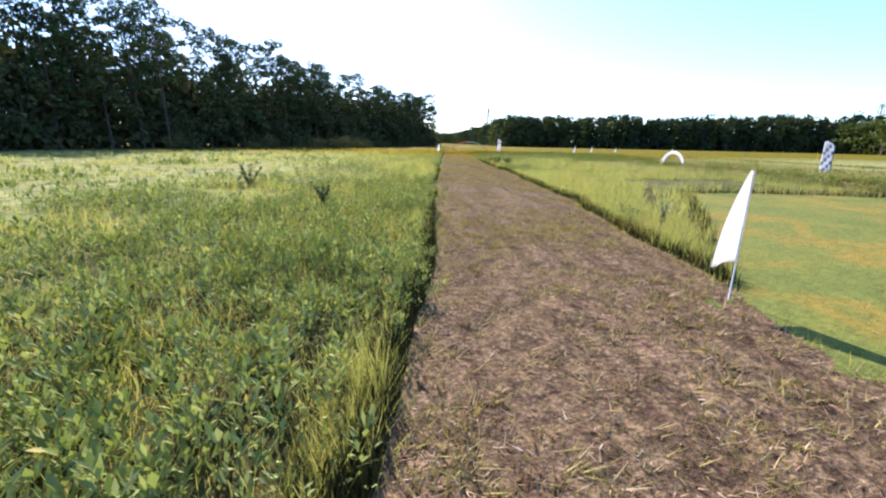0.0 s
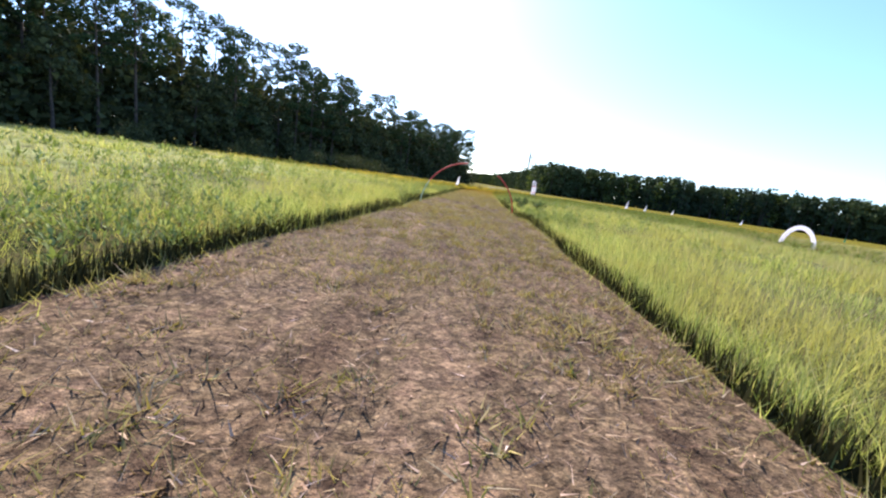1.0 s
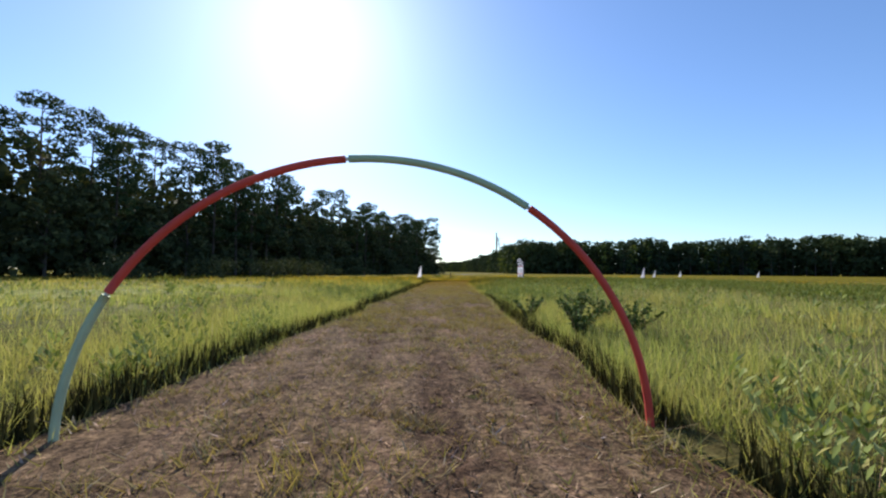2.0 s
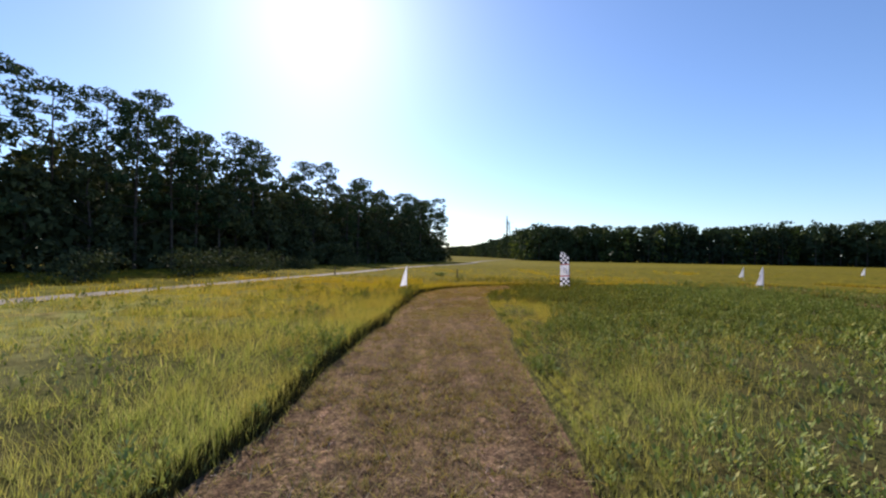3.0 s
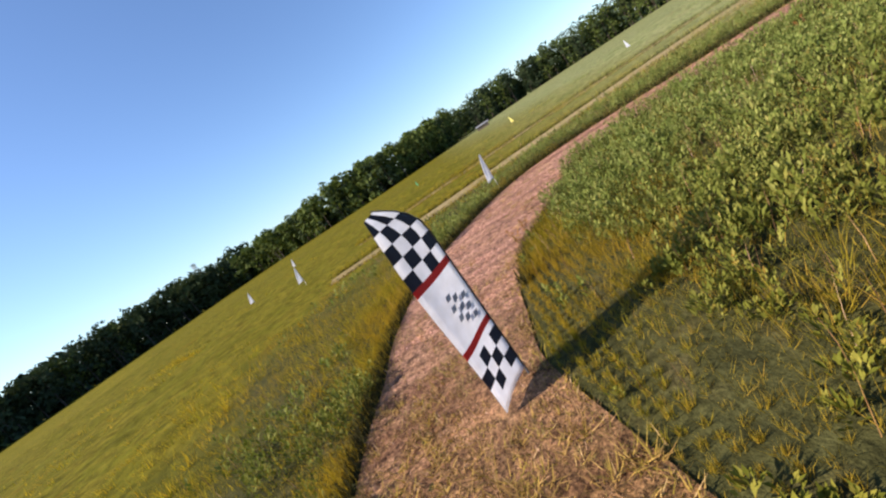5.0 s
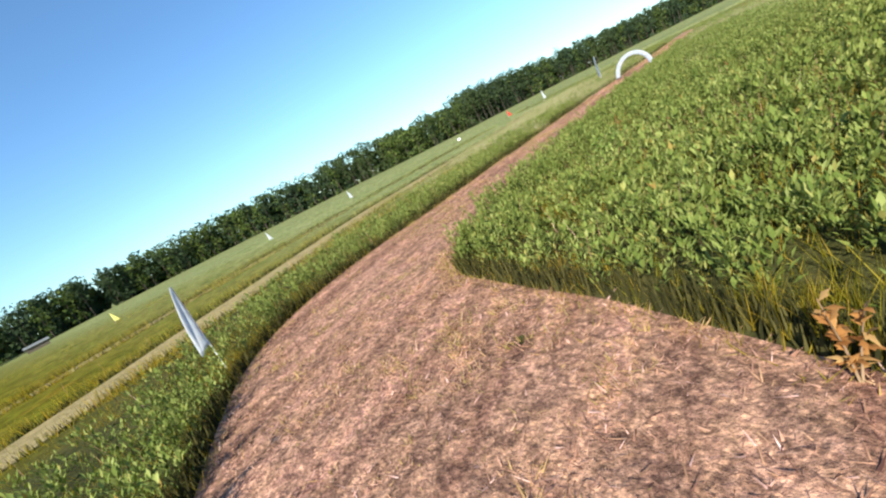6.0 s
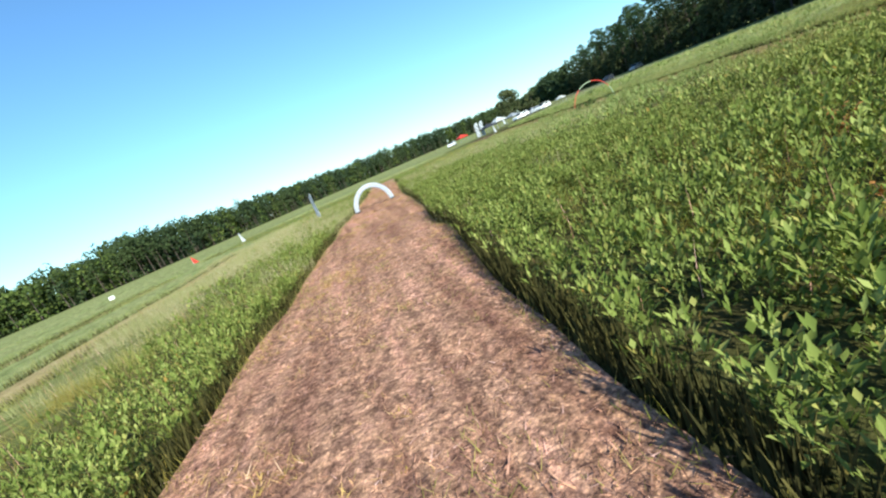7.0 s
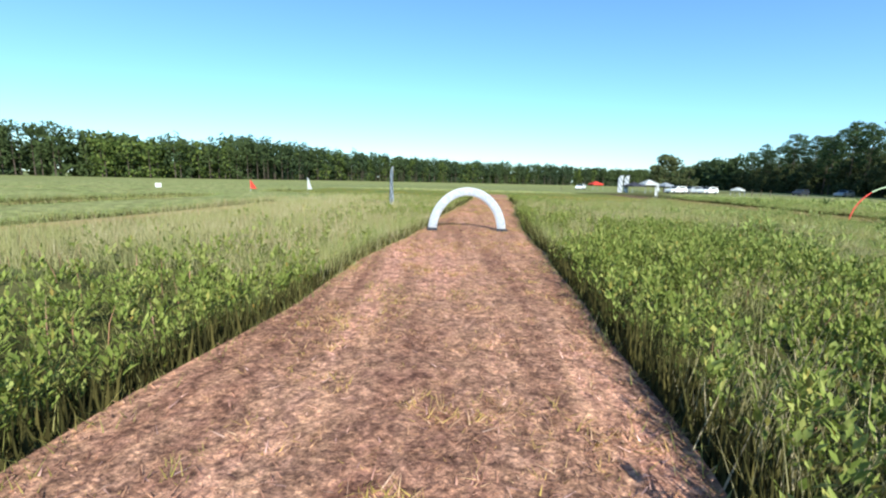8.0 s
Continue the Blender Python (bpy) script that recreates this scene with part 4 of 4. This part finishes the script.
# ---- race gates ----
def hoop_gate(x0, x1, y, height):
    """Low hoop of foam-covered pipe, red and green sections, over the track."""
    mid, half = (x0 + x1) / 2, (x1 - x0) / 2
    g = thing("hoop_gate", (mid, y, 0), "arched pipe gate in red and green foam, spanning the track", "race gate")

    def arc(a0, a1, n):
        return [(half * math.cos(radians(a)), 0, height * math.sin(radians(a)) - 0.02) for a in np.linspace(a0, a1, n)]

    for a0, a1, m, lb in ((0, 56.0, M_FOAMRED, "red foam section"), (56.6, 95.0, M_FOAMGREEN, "faded green foam section"),
                          (95.6, 149.0, M_FOAMRED, "red foam section"), (149.6, 180, M_FOAMGREEN, "faded green foam section")):
        pts = arc(a0, a1, 18)
        part("foam_sleeve", tube_mesh("foam_sleeve", pts, [0.026] * 18, 10), m, g, lb)
    pipe = arc(0, 180, 40)
    part("pipe", tube_mesh("pipe", pipe, [0.013] * 40, 8), M_PVC, g, "white plastic pipe")
    for s in (-1, 1):
        part("ground_stake", tube_mesh("ground_stake", [(s * half, 0, -0.15), (s * half, 0, 0.16)], [0.009, 0.009], 6), M_STEEL, g, "steel stake")
    return g


hoop_gate(-1.18, 2.57, 20.02, 1.82)


def arch_gate(xc, y, width, height, turn):
    """Flat fabric arch stretched over a bent frame, with faint print."""
    g = thing("arch_gate", (xc, y, 0), "white fabric arch gate with faint blue print on the track", "race gate", "", turn)
    half, band, n, thick = width / 2, 0.27, 36, 0.05
    bm = bmesh.new()
    rings = []
    for k in range(n + 1):
        a = math.pi * k / n
        c, s = math.cos(a), math.sin(a)
        sag = 0.008 * math.sin(k * 2.1)
        rings.append([bm.verts.new((c * (half - band * f) , d, s * (height - band * f * 0.95) - 0.01)) for f, d in
                      ((0, -thick * 0.3), (0.12, -thick - sag), (0.5, -thick * 1.25 + sag), (0.88, -thick - sag), (1, -thick * 0.3),
                       (1, thick * 0.3), (0.88, thick), (0.5, thick * 1.25), (0.12, thick), (0, thick * 0.3))])
    for r, q in zip(rings[:-1], rings[1:]):
        for j in range(10):
            bm.faces.new((r[j], r[(j + 1) % 10], q[(j + 1) % 10], q[j]))
    bm.faces.new(rings[0][::-1])
    bm.faces.new(rings[-1])
    bmesh.ops.recalc_face_normals(bm, faces=bm.faces[:])
    for f in bm.faces:
        f.smooth = True
    sleeve = part("fabric_sleeve", bm, M_WHITE, g)
    # faint bars of print on both faces
    random.seed(5)
    for side in (-1, 1):
        pm = bmesh.new()
        for k in range(64):
            a = math.pi * (0.05 + 0.9 * k / 64)
            for f in (0.22, 0.42, 0.62, 0.8):
                if random.random() < (0.9 if a > 1.7 else 0.6):
                    da, df = 0.011 * random.uniform(0.6, 1.5), 0.05
                    q = []
                    for aa, ff in ((a - da, f - df), (a + da, f - df), (a + da, f + df), (a - da, f + df)):
                        q.append(pm.verts.new((math.cos(aa) * (half - band * ff), side * (thick * 1.25 + 0.012), math.sin(aa) * (height - band * ff * 0.95) - 0.01)))
                    pm.faces.new(q if side < 0 else q[::-1])
        tagged(part("print", pm, M_BLUECLOTH, sleeve, "pale blue print"), kind="stuff")
    for s in (-1, 1):
        part("foot_bag", box_bm(s * (half - 0.13) - 0.17, s * (half - 0.13) + 0.17, 0.02, 0.24, 0.015, 0.11, 0.03), M_BLACKCLOTH, g, "dark weight bag")
        part("ground_stake", tube_mesh("ground_stake", [(s * (half - 0.03), 0, -0.1), (s * (half - 0.03), 0, 0.25)], [0.008, 0.008], 6), M_STEEL, g)
    return g


arch_gate(20.75, 26.85, 2.44, 1.38, 3)


# ---- flags ----
def sail_flag(x, y, tall, cloth_mat, label, turn, wide=0.46, group="course flags"):
    """Pole with a tall pennant that widens towards its lower edge."""
    g = thing("pennant_flag", (x, y, 0), label, "flag", group, turn)
    part("pole", tube_mesh("pole", [(0, 0, -0.1), (0.0, 0, tall * 0.5), (0.012, 0, tall)], [0.009, 0.008, 0.005], 6), M_PVC, g, "thin pale pole")
    low, rows, cols = tall * 0.335, 14, 6
    verts, faces = [], []
    for r in range(rows + 1):
        u = r / rows
        z = low + (tall - low) * u
        w = wide * (1 - u) ** 0.85 + 0.012
        for c in range(cols + 1):
            q = c / cols
            verts.append((-0.008 - w * q, 0.05 * math.sin(q * 5.5 + u * 3) * (1 - u) * q + 0.02 * q, z - 0.015 * q * (1 - u) * 2 - 0.02 * q * q * (1 - u)))
    for r in range(rows):
        for c in range(cols):
            a = r * (cols + 1) + c
            faces.append((a, a + 1, a + cols + 2, a + cols + 1))
    me = bpy.data.meshes.new("cloth")
    me.from_pydata(verts, [], faces)
    for p in me.polygons:
        p.use_smooth = True
    c = part("cloth", me, cloth_mat, g)
    sol = c.modifiers.new("thickness", "SOLIDIFY")
    sol.thickness = 0.002
    v, f = tube([(-0.008, 0.002, low), (-0.006, 0.002, tall * 0.98)], [0.013, 0.009], 6)
    part("pole_sleeve", fast_mesh("pole_sleeve", v, f, []), cloth_mat, g)
    return g


WHITE_FLAG = "white cloth pennant on a thin pole at the meadow track"
random.seed(11)
for fx, fy, fh, turn in ((-0.48, -5.06, 1.41, 8), (2.07, 53.65, 1.44, 5), (24.5, 56.92, 1.48, -50), (33.2, 69.0, 1.34, -48), (42.7, 77.6, 1.28, -45), (56.3, 78.4, 1.28, -40),
                         (55.0, 34.7, 1.15, 40), (34.1, 2.5, 1.48, 10), (50.3, 26.6, 1.2, 40)):
    sail_flag(fx, fy, fh * 1.07, M_WHITE, WHITE_FLAG, turn, 0.34 if fx < 5 else 0.38)
for fx, fy, fh, turn in ((58.8, 48.1, 1.15, 40),):
    sail_flag(fx, fy, fh, M_YELLOW, "yellow cloth pennant on a thin pole in the meadow", turn)
sail_flag(59.0, 61.4, 0.9, M_GREENCLOTH, "green cloth pennant on a thin pole in the meadow", 20, 0.5)
sail_flag(40.1, 0.8, 1.2, M_REDCLOTH, "red cloth pennant on a thin pole in the meadow", 20, 0.55)


def feather_flag(x, y, tall, turn, label, printed=True, lean=0.0):
    """Curved-pole banner with a checkered top and foot, red stripes and a printed middle."""
    g = thing("feather_flag", (x, y, 0), label, "flag", "banner flags", turn)
    rows, cols, wide = 30, 8, tall * 0.24
    low, bend = tall * 0.055, tall * 0.80

    def pole_at(z):
        over = max(0.0, (z - bend) / (tall - bend))
        return -lean * z - wide * 0.82 * over ** 2.4

    pole = [(pole_at(z), 0, z) for z in (-0.12, 0.2 * tall, 0.5 * tall, 0.7 * tall, 0.8 * tall, 0.86 * tall, 0.91 * tall, 0.95 * tall, 0.98 * tall, tall)]
    part("pole", tube_mesh("pole", pole, list(np.linspace(0.014, 0.006, 10)), 8), M_POLE, g, "black bent pole")
    verts, faces, mi = [], [], []
    for r in range(rows + 1):
        z = low + (tall * 0.995 - low) * r / rows
        xp = pole_at(z)
        left = -lean * z - wide - 0.02
        for c in range(cols + 1):
            q = c / cols
            verts.append((xp - 0.012 + (min(left, xp - 0.02) - xp) * q, 0.035 * math.sin(q * 4 + z * 2.2) * q, z - 0.06 * wide * q))
    for r in range(rows):
        u = (r + 0.5) / rows
        for c in range(cols):
            a = r * (cols + 1) + c
            faces.append((a, a + 1, a + cols + 2, a + cols + 1))
            m = 0
            if printed:
                if 0.06 < u < 0.28 or u > 0.68:
                    m = 1 if (r // 2 + c // 2) % 2 else 0
                elif 0.30 < u < 0.335 or 0.63 < u < 0.665:
                    m = 2
            elif (r // 3 + c // 2) % 3 == 0 and 0.1 < u < 0.9:
                m = 1
            mi.append(m)
    me = bpy.data.meshes.new("banner")
    me.from_pydata(verts, [], faces)
    for m in (M_WHITE, M_BLACKCLOTH, M_REDCLOTH) if printed else (M_WHITE, M_GREYCLOTH):
        me.materials.append(m)
    for p, m in zip(me.polygons, mi):
        p.material_index, p.use_smooth = m, True
    banner = part("banner", me, None, g, "checkered banner cloth" if printed else "white and grey banner cloth")
    banner.modifiers.new("thickness", "SOLIDIFY").thickness = 0.002
    if printed:
        for side in (-1, 1):
            pm = bmesh.new()
            for k in range(9):
                px, pz = -wide * (0.28 + 0.17 * (k % 3) + 0.03 * (k % 2)) - lean * tall * 0.48, tall * (0.42 + 0.048 * (k // 3) + 0.02 * (k % 3))
                w, h = wide * 0.06, tall * 0.012
                off = 0.045 * side + 0.01
                q = [pm.verts.new((px + sx * w + sz * 0.01, off, pz + sz * h)) for sx, sz in ((-1, -1), (1, -1), (1, 1), (-1, 1))]
                pm.faces.new(q if side < 0 else q[::-1])
            tagged(part("print", pm, M_GREYCLOTH, banner, "grey print in bars"), kind="stuff")
    return g


feather_flag(12.75, 58.98, 2.48, -38, "checkered black and white banner flag beside the track", True, 0.03)
feather_flag(24.75, 16.1, 2.3, -62, "white and grey banner flag in the meadow", False, 0.02)


# ---- posts, poles, far buildings ----
def fence_post(x, y, tall, lean):
    g = thing("fence_post", (x, y, 0), "short dark weathered wooden post in the grass", "post", "meadow posts")
    part("shaft", tube_mesh("shaft", [(0, 0, -0.1), (lean * 0.5, 0.01, tall * 0.5), (lean, 0, tall)], [0.06, 0.055, 0.045], 8), M_WOODPOST, g)
    part("cap", tube_mesh("cap", [(lean, 0, tall), (lean, 0, tall + 0.03)], [0.05, 0.03], 8), M_WOODPOST, g)


fence_post(-4.4, 67.8, 1.0, 0.03)
fence_post(6.1, 67.6, 0.95, -0.04)


def power_pole(x, y, tall):
    g = thing("power_pole", (x, y, 0), "tall slim steel power pole above the far woods", "power pole", "power line")
    part("shaft", tube_mesh("shaft", [(0, 0, 0), (0, 0, tall)], [0.75, 0.5], 8), M_WOODPOST, g)
    for k in (0.9, 0.82, 0.74):
        part("crossarm", tube_mesh("crossarm", [(-1.6, 0, tall * k), (1.6, 0, tall * k)], [0.09, 0.09], 5), M_STEEL, g)


def lattice_tower(x, y, tall):
    g = thing("lattice_tower", (x, y, 0), "grey steel lattice pylon far behind the woods", "pylon", "power line")
    corner = lambda k, z: ((1.0 if k in (0, 3) else -1.0) * (3.2 - 2.4 * z / tall), (1.0 if k < 2 else -1.0) * (3.2 - 2.4 * z / tall), z)
    for k in range(4):
        part("leg", tube_mesh("leg", [corner(k, 0), corner(k, tall)], [0.3, 0.2], 4), M_STEEL, g)
    for lv in range(7):
        z0, z1 = tall * lv / 7, tall * (lv + 1) / 7
        for k in range(4):
            part("brace", tube_mesh("brace", [corner(k, z0), corner((k + 1) % 4, z1)], [0.15, 0.15], 4), M_STEEL, g)
    for z in (0.72, 0.84, 0.96):
        part("crossarm", tube_mesh("crossarm", [(-5, 0, tall * z), (5, 0, tall * z)], [0.12, 0.12], 4), M_STEEL, g)


power_pole(84.4, 405.0, 38.4)
power_pole(84.0, 352.0, 22.0)
lattice_tower(97.0, 455.0, 38.0)
lattice_tower(336.0, 262.0, 34.0)


def shrub(x, y, r, tall):
    g = thing("shrub", (x, y, 0), "low dark leafy shrub beside the gravel road", "shrub", "roadside shrubs")
    v = np.vstack([cards((rng.uniform(-r, r) * 0.7, rng.uniform(-r, r) * 0.7, tall * rng.uniform(0.25, 0.75)), (r * 0.5, r * 0.5, tall * 0.32), 90, 0.17, 0.8, 0.4) for _ in range(18)])
    part("leaves", fast_mesh("leaves", v, np.arange(len(v)).reshape(-1, 3), []), M_LEAF, g)
    part("stem", tube_mesh("stem", [(0, 0, -0.05), (0.1, 0, tall * 0.5)], [0.05, 0.02], 5), M_BARK, g)


for across, s, r, tall in ((-37, 54, 2.2, 2.4), (-36.5, 60, 2.6, 2.6), (-38, 47, 2.4, 2.2), (-41, 41, 2.6, 2.4), (-40, 70, 2.0, 1.7), (-42, 85, 2.4, 1.8), (-44, 30, 2.5, 2.2), (-43, 105, 2.4, 1.8)):
    shrub(*forest_at(across, s), r, tall)


M_RUST = foliage("rusty_dry_leaves", [(0.0, (0.22, 0.09, 0.03)), (0.6, (0.42, 0.19, 0.06)), (1.0, (0.5, 0.30, 0.12))], 0.25, 0.8, None, 0.1, 0.05)
M_THISTLE = foliage("grey_green_leaves", [(0.0, (0.14, 0.18, 0.10)), (1.0, (0.36, 0.40, 0.28))], 0.15, 0.8, None, 0.1, 0.05)
M_BRIGHTWEED = foliage("bright_weed_leaves", [(0.0, (0.15, 0.20, 0.04)), (0.6, (0.25, 0.31, 0.08)), (1.0, (0.34, 0.38, 0.12))], 0.2, 0.8, None, 0.1, 0.05)
M_DARKWEED = foliage("dark_weed_leaves", [(0.0, (0.05, 0.085, 0.025)), (1.0, (0.12, 0.18, 0.05))], 0.12, 0.8, None, 0.1, 0.05)


def weed_plant(x, y, tall, spread, leaf_mat, label, stems=5, leaves=60, size=0.1):
    """A single tall weed: a few stems from one root, set with pointed leaves."""
    g = thing("weed_plant", (x, y, 0.02), label, "plant", "", random.uniform(0, 360))
    for k in range(stems):
        w = 2 * math.pi * k / stems + random.uniform(-0.4, 0.4)
        out, h = spread * random.uniform(0.3, 1.0), tall * random.uniform(0.7, 1.0)
        part("stem", tube_mesh("stem", [(0, 0, -0.03), (0.4 * out * math.cos(w), 0.4 * out * math.sin(w), h * 0.5), (out * math.cos(w), out * math.sin(w), h)], [0.007, 0.005, 0.003], 5), M_STRAW, g)
        u = rng.uniform(0.2, 1.0, leaves)
        az = rng.uniform(0, 2 * np.pi, leaves)
        v, f = leaves_of(out * math.cos(w) * u ** 1.4, out * math.sin(w) * u ** 1.4, h * u, az, rng.uniform(-0.2, 1.1, leaves), size * rng.uniform(0.6, 1.4, leaves), size * rng.uniform(0.4, 0.8, leaves), True)
        part("leaves", fast_mesh("leaves", v, f, []), leaf_mat, g)


for px, py, h in ((16.9, 58.0, 0.5), (17.3, 57.7, 0.42), (19.2, 49.3, 0.5), (16.9, 47.5, 0.45)):
    weed_plant(px, py, h, 0.2, M_RUST, "rust-brown dried dock plant at the edge of the weeds", 3, 20, 0.075)
weed_plant(19.0, 52.6, 0.7, 0.45, M_BRIGHTWEED, "bright green leafy weed bush standing above the meadow", 9, 70, 0.09)
weed_plant(1.35, -1.0, 0.72, 0.16, M_THISTLE, "pale grey-green thistle at the edge of the lawn", 4, 40, 0.07)
for px, py, h in ((3.5, 23.4, 0.62), (3.9, 24.4, 0.7), (4.5, 23.6, 0.6), (3.4, 25.6, 0.5), (4.9, 25.4, 0.6)):
    weed_plant(px, py, h, 0.42, M_DARKWEED, "dark green bushy weed beside the mown track", 9, 60, 0.09)
weed_plant(-6.2, 2.0, 0.68, 0.35, M_DARKWEED, "dark green bushy weed standing out of the grass", 7, 60, 0.10)
weed_plant(4.7, 69.5, 0.55, 0.75, M_BRIGHTWEED, "green bushy weed standing out of the grass", 16, 70, 0.11)
weed_plant(-9.2, 5.5, 0.9, 0.5, M_DARKWEED, "dark green bushy weed standing out of the grass", 8, 60, 0.11)


# ---- camp at the end of the field ----
def canopy_tent(x, y, cloth_mat, label, size, tall, turn):
    g = thing("canopy_tent", (x, y, 0.1), label, "tent", "tents of the camp", turn)
    h = size / 2
    for sx in (-1, 1):
        for sy in (-1, 1):
            part("leg", tube_mesh("leg", [(sx * h, sy * h, -0.1), (sx * h, sy * h, tall * 0.68)], [0.03, 0.03], 6), M_STEEL, g)
    bm = bmesh.new()
    low = [bm.verts.new((sx * (h + 0.05), sy * (h + 0.05), tall * 0.58)) for sx, sy in ((-1, -1), (1, -1), (1, 1), (-1, 1))]
    eave = [bm.verts.new((sx * (h + 0.05), sy * (h + 0.05), tall * 0.68)) for sx, sy in ((-1, -1), (1, -1), (1, 1), (-1, 1))]
    top = bm.verts.new((0, 0, tall))
    for k in range(4):
        bm.faces.new((low[k], low[(k + 1) % 4], eave[(k + 1) % 4], eave[k]))
        bm.faces.new((eave[k], eave[(k + 1) % 4], top))
    bmesh.ops.recalc_face_normals(bm, faces=bm.faces[:])
    c = part("canopy", bm, cloth_mat, g)
    c.modifiers.new("thickness", "SOLIDIFY").thickness = 0.01


def car(x, y, paint, label, turn, tall=1.5, long=4.5):
    g = thing("car", (x, y, 0.1), label, "car", "parked cars", turn)
    bm = bmesh.new()
    prof = [(-0.5, 0.22), (-0.5, 0.55), (-0.47, 0.62), (-0.42, 0.95), (-0.34, 1.0), (0.08, 1.0), (0.22, 0.66), (0.46, 0.58), (0.5, 0.45), (0.5, 0.22)]
    for side in (-0.86, 0.86):
        bm.faces.new([bm.verts.new((px * long, side * (0.86 if pz > 0.7 else 1), pz * tall)) for px, pz in prof])
    bm.verts.ensure_lookup_table()
    n = len(prof)
    for k in range(n):
        bm.faces.new((bm.verts[k], bm.verts[(k + 1) % n], bm.verts[n + (k + 1) % n], bm.verts[n + k]))
    bmesh.ops.recalc_face_normals(bm, faces=bm.faces[:])
    body = part("body", bm, paint, g)
    for side in (-1, 1):
        wm = bmesh.new()
        wm.faces.new([wm.verts.new((px * long, side * 0.80, pz * tall)) for px, pz in ((-0.41, 0.68), (-0.38, 0.92), (0.06, 0.93), (0.17, 0.68))])
        part("window", wm, M_GLASS, body, "dark side window")
        for px in (-0.31, 0.31):
            w = part("tyre", tube_mesh("tyre", [(px * long, side * 0.66, 0.32), (px * long, side * 0.88, 0.32)], [0.32, 0.32], 14), M_TYRE, g, "black tyre")
            part("rim", tube_mesh("rim", [(px * long, side * 0.86, 0.32), (px * long, side * 0.895, 0.32)], [0.19, 0.17], 10), M_STEEL, w)
    sm = bmesh.new()
    sm.faces.new([sm.verts.new((px * long, sy * 0.72, pz * tall + 0.012)) for px, pz, sy in ((0.09, 0.985, -1), (0.215, 0.68, -1), (0.215, 0.68, 1), (0.09, 0.985, 1))])
    part("windscreen", sm, M_GLASS, body, "dark windscreen")


def camp_at(az, far):
    """A place by bearing and distance from the last stretch of the track."""
    return 21.6 + far * math.sin(radians(az)), 39.4 + far * math.cos(radians(az))


canopy_tent(*camp_at(-160.8, 112), M_REDCLOTH, "red canopy tent at the end of the field", 2.7, 2.3, 10)
canopy_tent(*camp_at(-156.2, 88), M_BLACKCLOTH, "black canopy tent at the end of the field", 2.9, 2.1, 15)
canopy_tent(*camp_at(-154.6, 92), M_WHITE, "white canopy tent at the end of the field", 2.7, 2.7, 5)
canopy_tent(*camp_at(-145.5, 92), M_WHITE, "small white shelter tent beside the parked cars", 1.6, 1.6, 30)
canopy_tent(*camp_at(-152.8, 104), M_GREYCLOTH, "grey canopy tent behind the parked cars", 2.6, 2.3, 20)
for az, far, paint, label, turn in ((-151.6, 100, M_CARWHITE, "white car parked on the grass", 20), (-150.0, 103, M_CARSILVER, "silver car parked on the grass", 12),
                                    (-148.4, 104, M_CARWHITE, "white car parked on the grass", 25), (-140.2, 126, M_CARDARK, "dark car parked by the forest edge", 30),
                                    (-136.9, 128, M_CARSILVER, "silver car parked by the forest edge", 22), (-162.6, 118, M_CARWHITE, "white car parked on the grass", 60)):
    car(*camp_at(az, far), paint, label, turn)
for az, far in ((-158.1, 86), (-157.4, 88)):
    feather_flag(*camp_at(az, far), 3.4, -20, "white banner flag at the camp", False, 0.02)
sail_flag(*camp_at(-153.6, 80), 2.1, M_WHITE, WHITE_FLAG, 10, 0.55)
for az, far in ((-142.6, 95), (-143.4, 95), (-144.2, 94), (-165.0, 100)):
    fence_post(*camp_at(az, far), 1.3, 0.02)


def meadow_sign(x, y):
    g = thing("marker_board", (x, y, 0), "small white marker board standing in the meadow", "sign")
    part("board", box_bm(-0.3, 0.3, -0.015, 0.015, 0.28, 0.68, 0.006), M_PVC, g)
    for s in (-1, 1):
        part("leg", tube_mesh("leg", [(s * 0.22, 0.026, -0.05), (s * 0.22, 0.026, 0.5)], [0.012, 0.012], 6), M_STEEL, g)


meadow_sign(49.2, 0.3)


def long_shed(x, y, long, turn):
    g = thing("long_shed", (x, y, 0.1), "long low shed with a grey sheet roof", "shed", "", turn)
    part("wall", box_bm(-long / 2, long / 2, -1.3, 1.3, 0, 1.0, 0.02), M_WOODPOST, g)
    bm = bmesh.new()
    pts = [(-1.6, 0.95), (0, 1.35), (1.6, 0.95), (1.6, 1.03), (0, 1.43), (-1.6, 1.03)]
    ends = [[bm.verts.new((sx * (long / 2 + 0.3), py, pz)) for py, pz in pts] for sx in (-1, 1)]
    for k in range(6):
        bm.faces.new((ends[0][k], ends[0][(k + 1) % 6], ends[1][(k + 1) % 6], ends[1][k]))
    bm.faces.new(ends[0][::-1])
    bm.faces.new(ends[1])
    bmesh.ops.recalc_face_normals(bm, faces=bm.faces[:])
    part("roof", bm, M_ROOF, g, "grey sheet roof")


long_shed(133.0, 40.0, 3.6, 80)
plant_tree("broadleaf_tree", broadleaf(9.0, 3.6, 60, 0.22), *camp_at(-152.9, 112), 1.0, 0.4, "round leafy tree standing free behind the camp", "")
plant_tree("broadleaf_tree", LEAFY[2], *camp_at(-150.6, 150), 1.0, 1.4, "bushy leafy tree standing behind the camp", "")
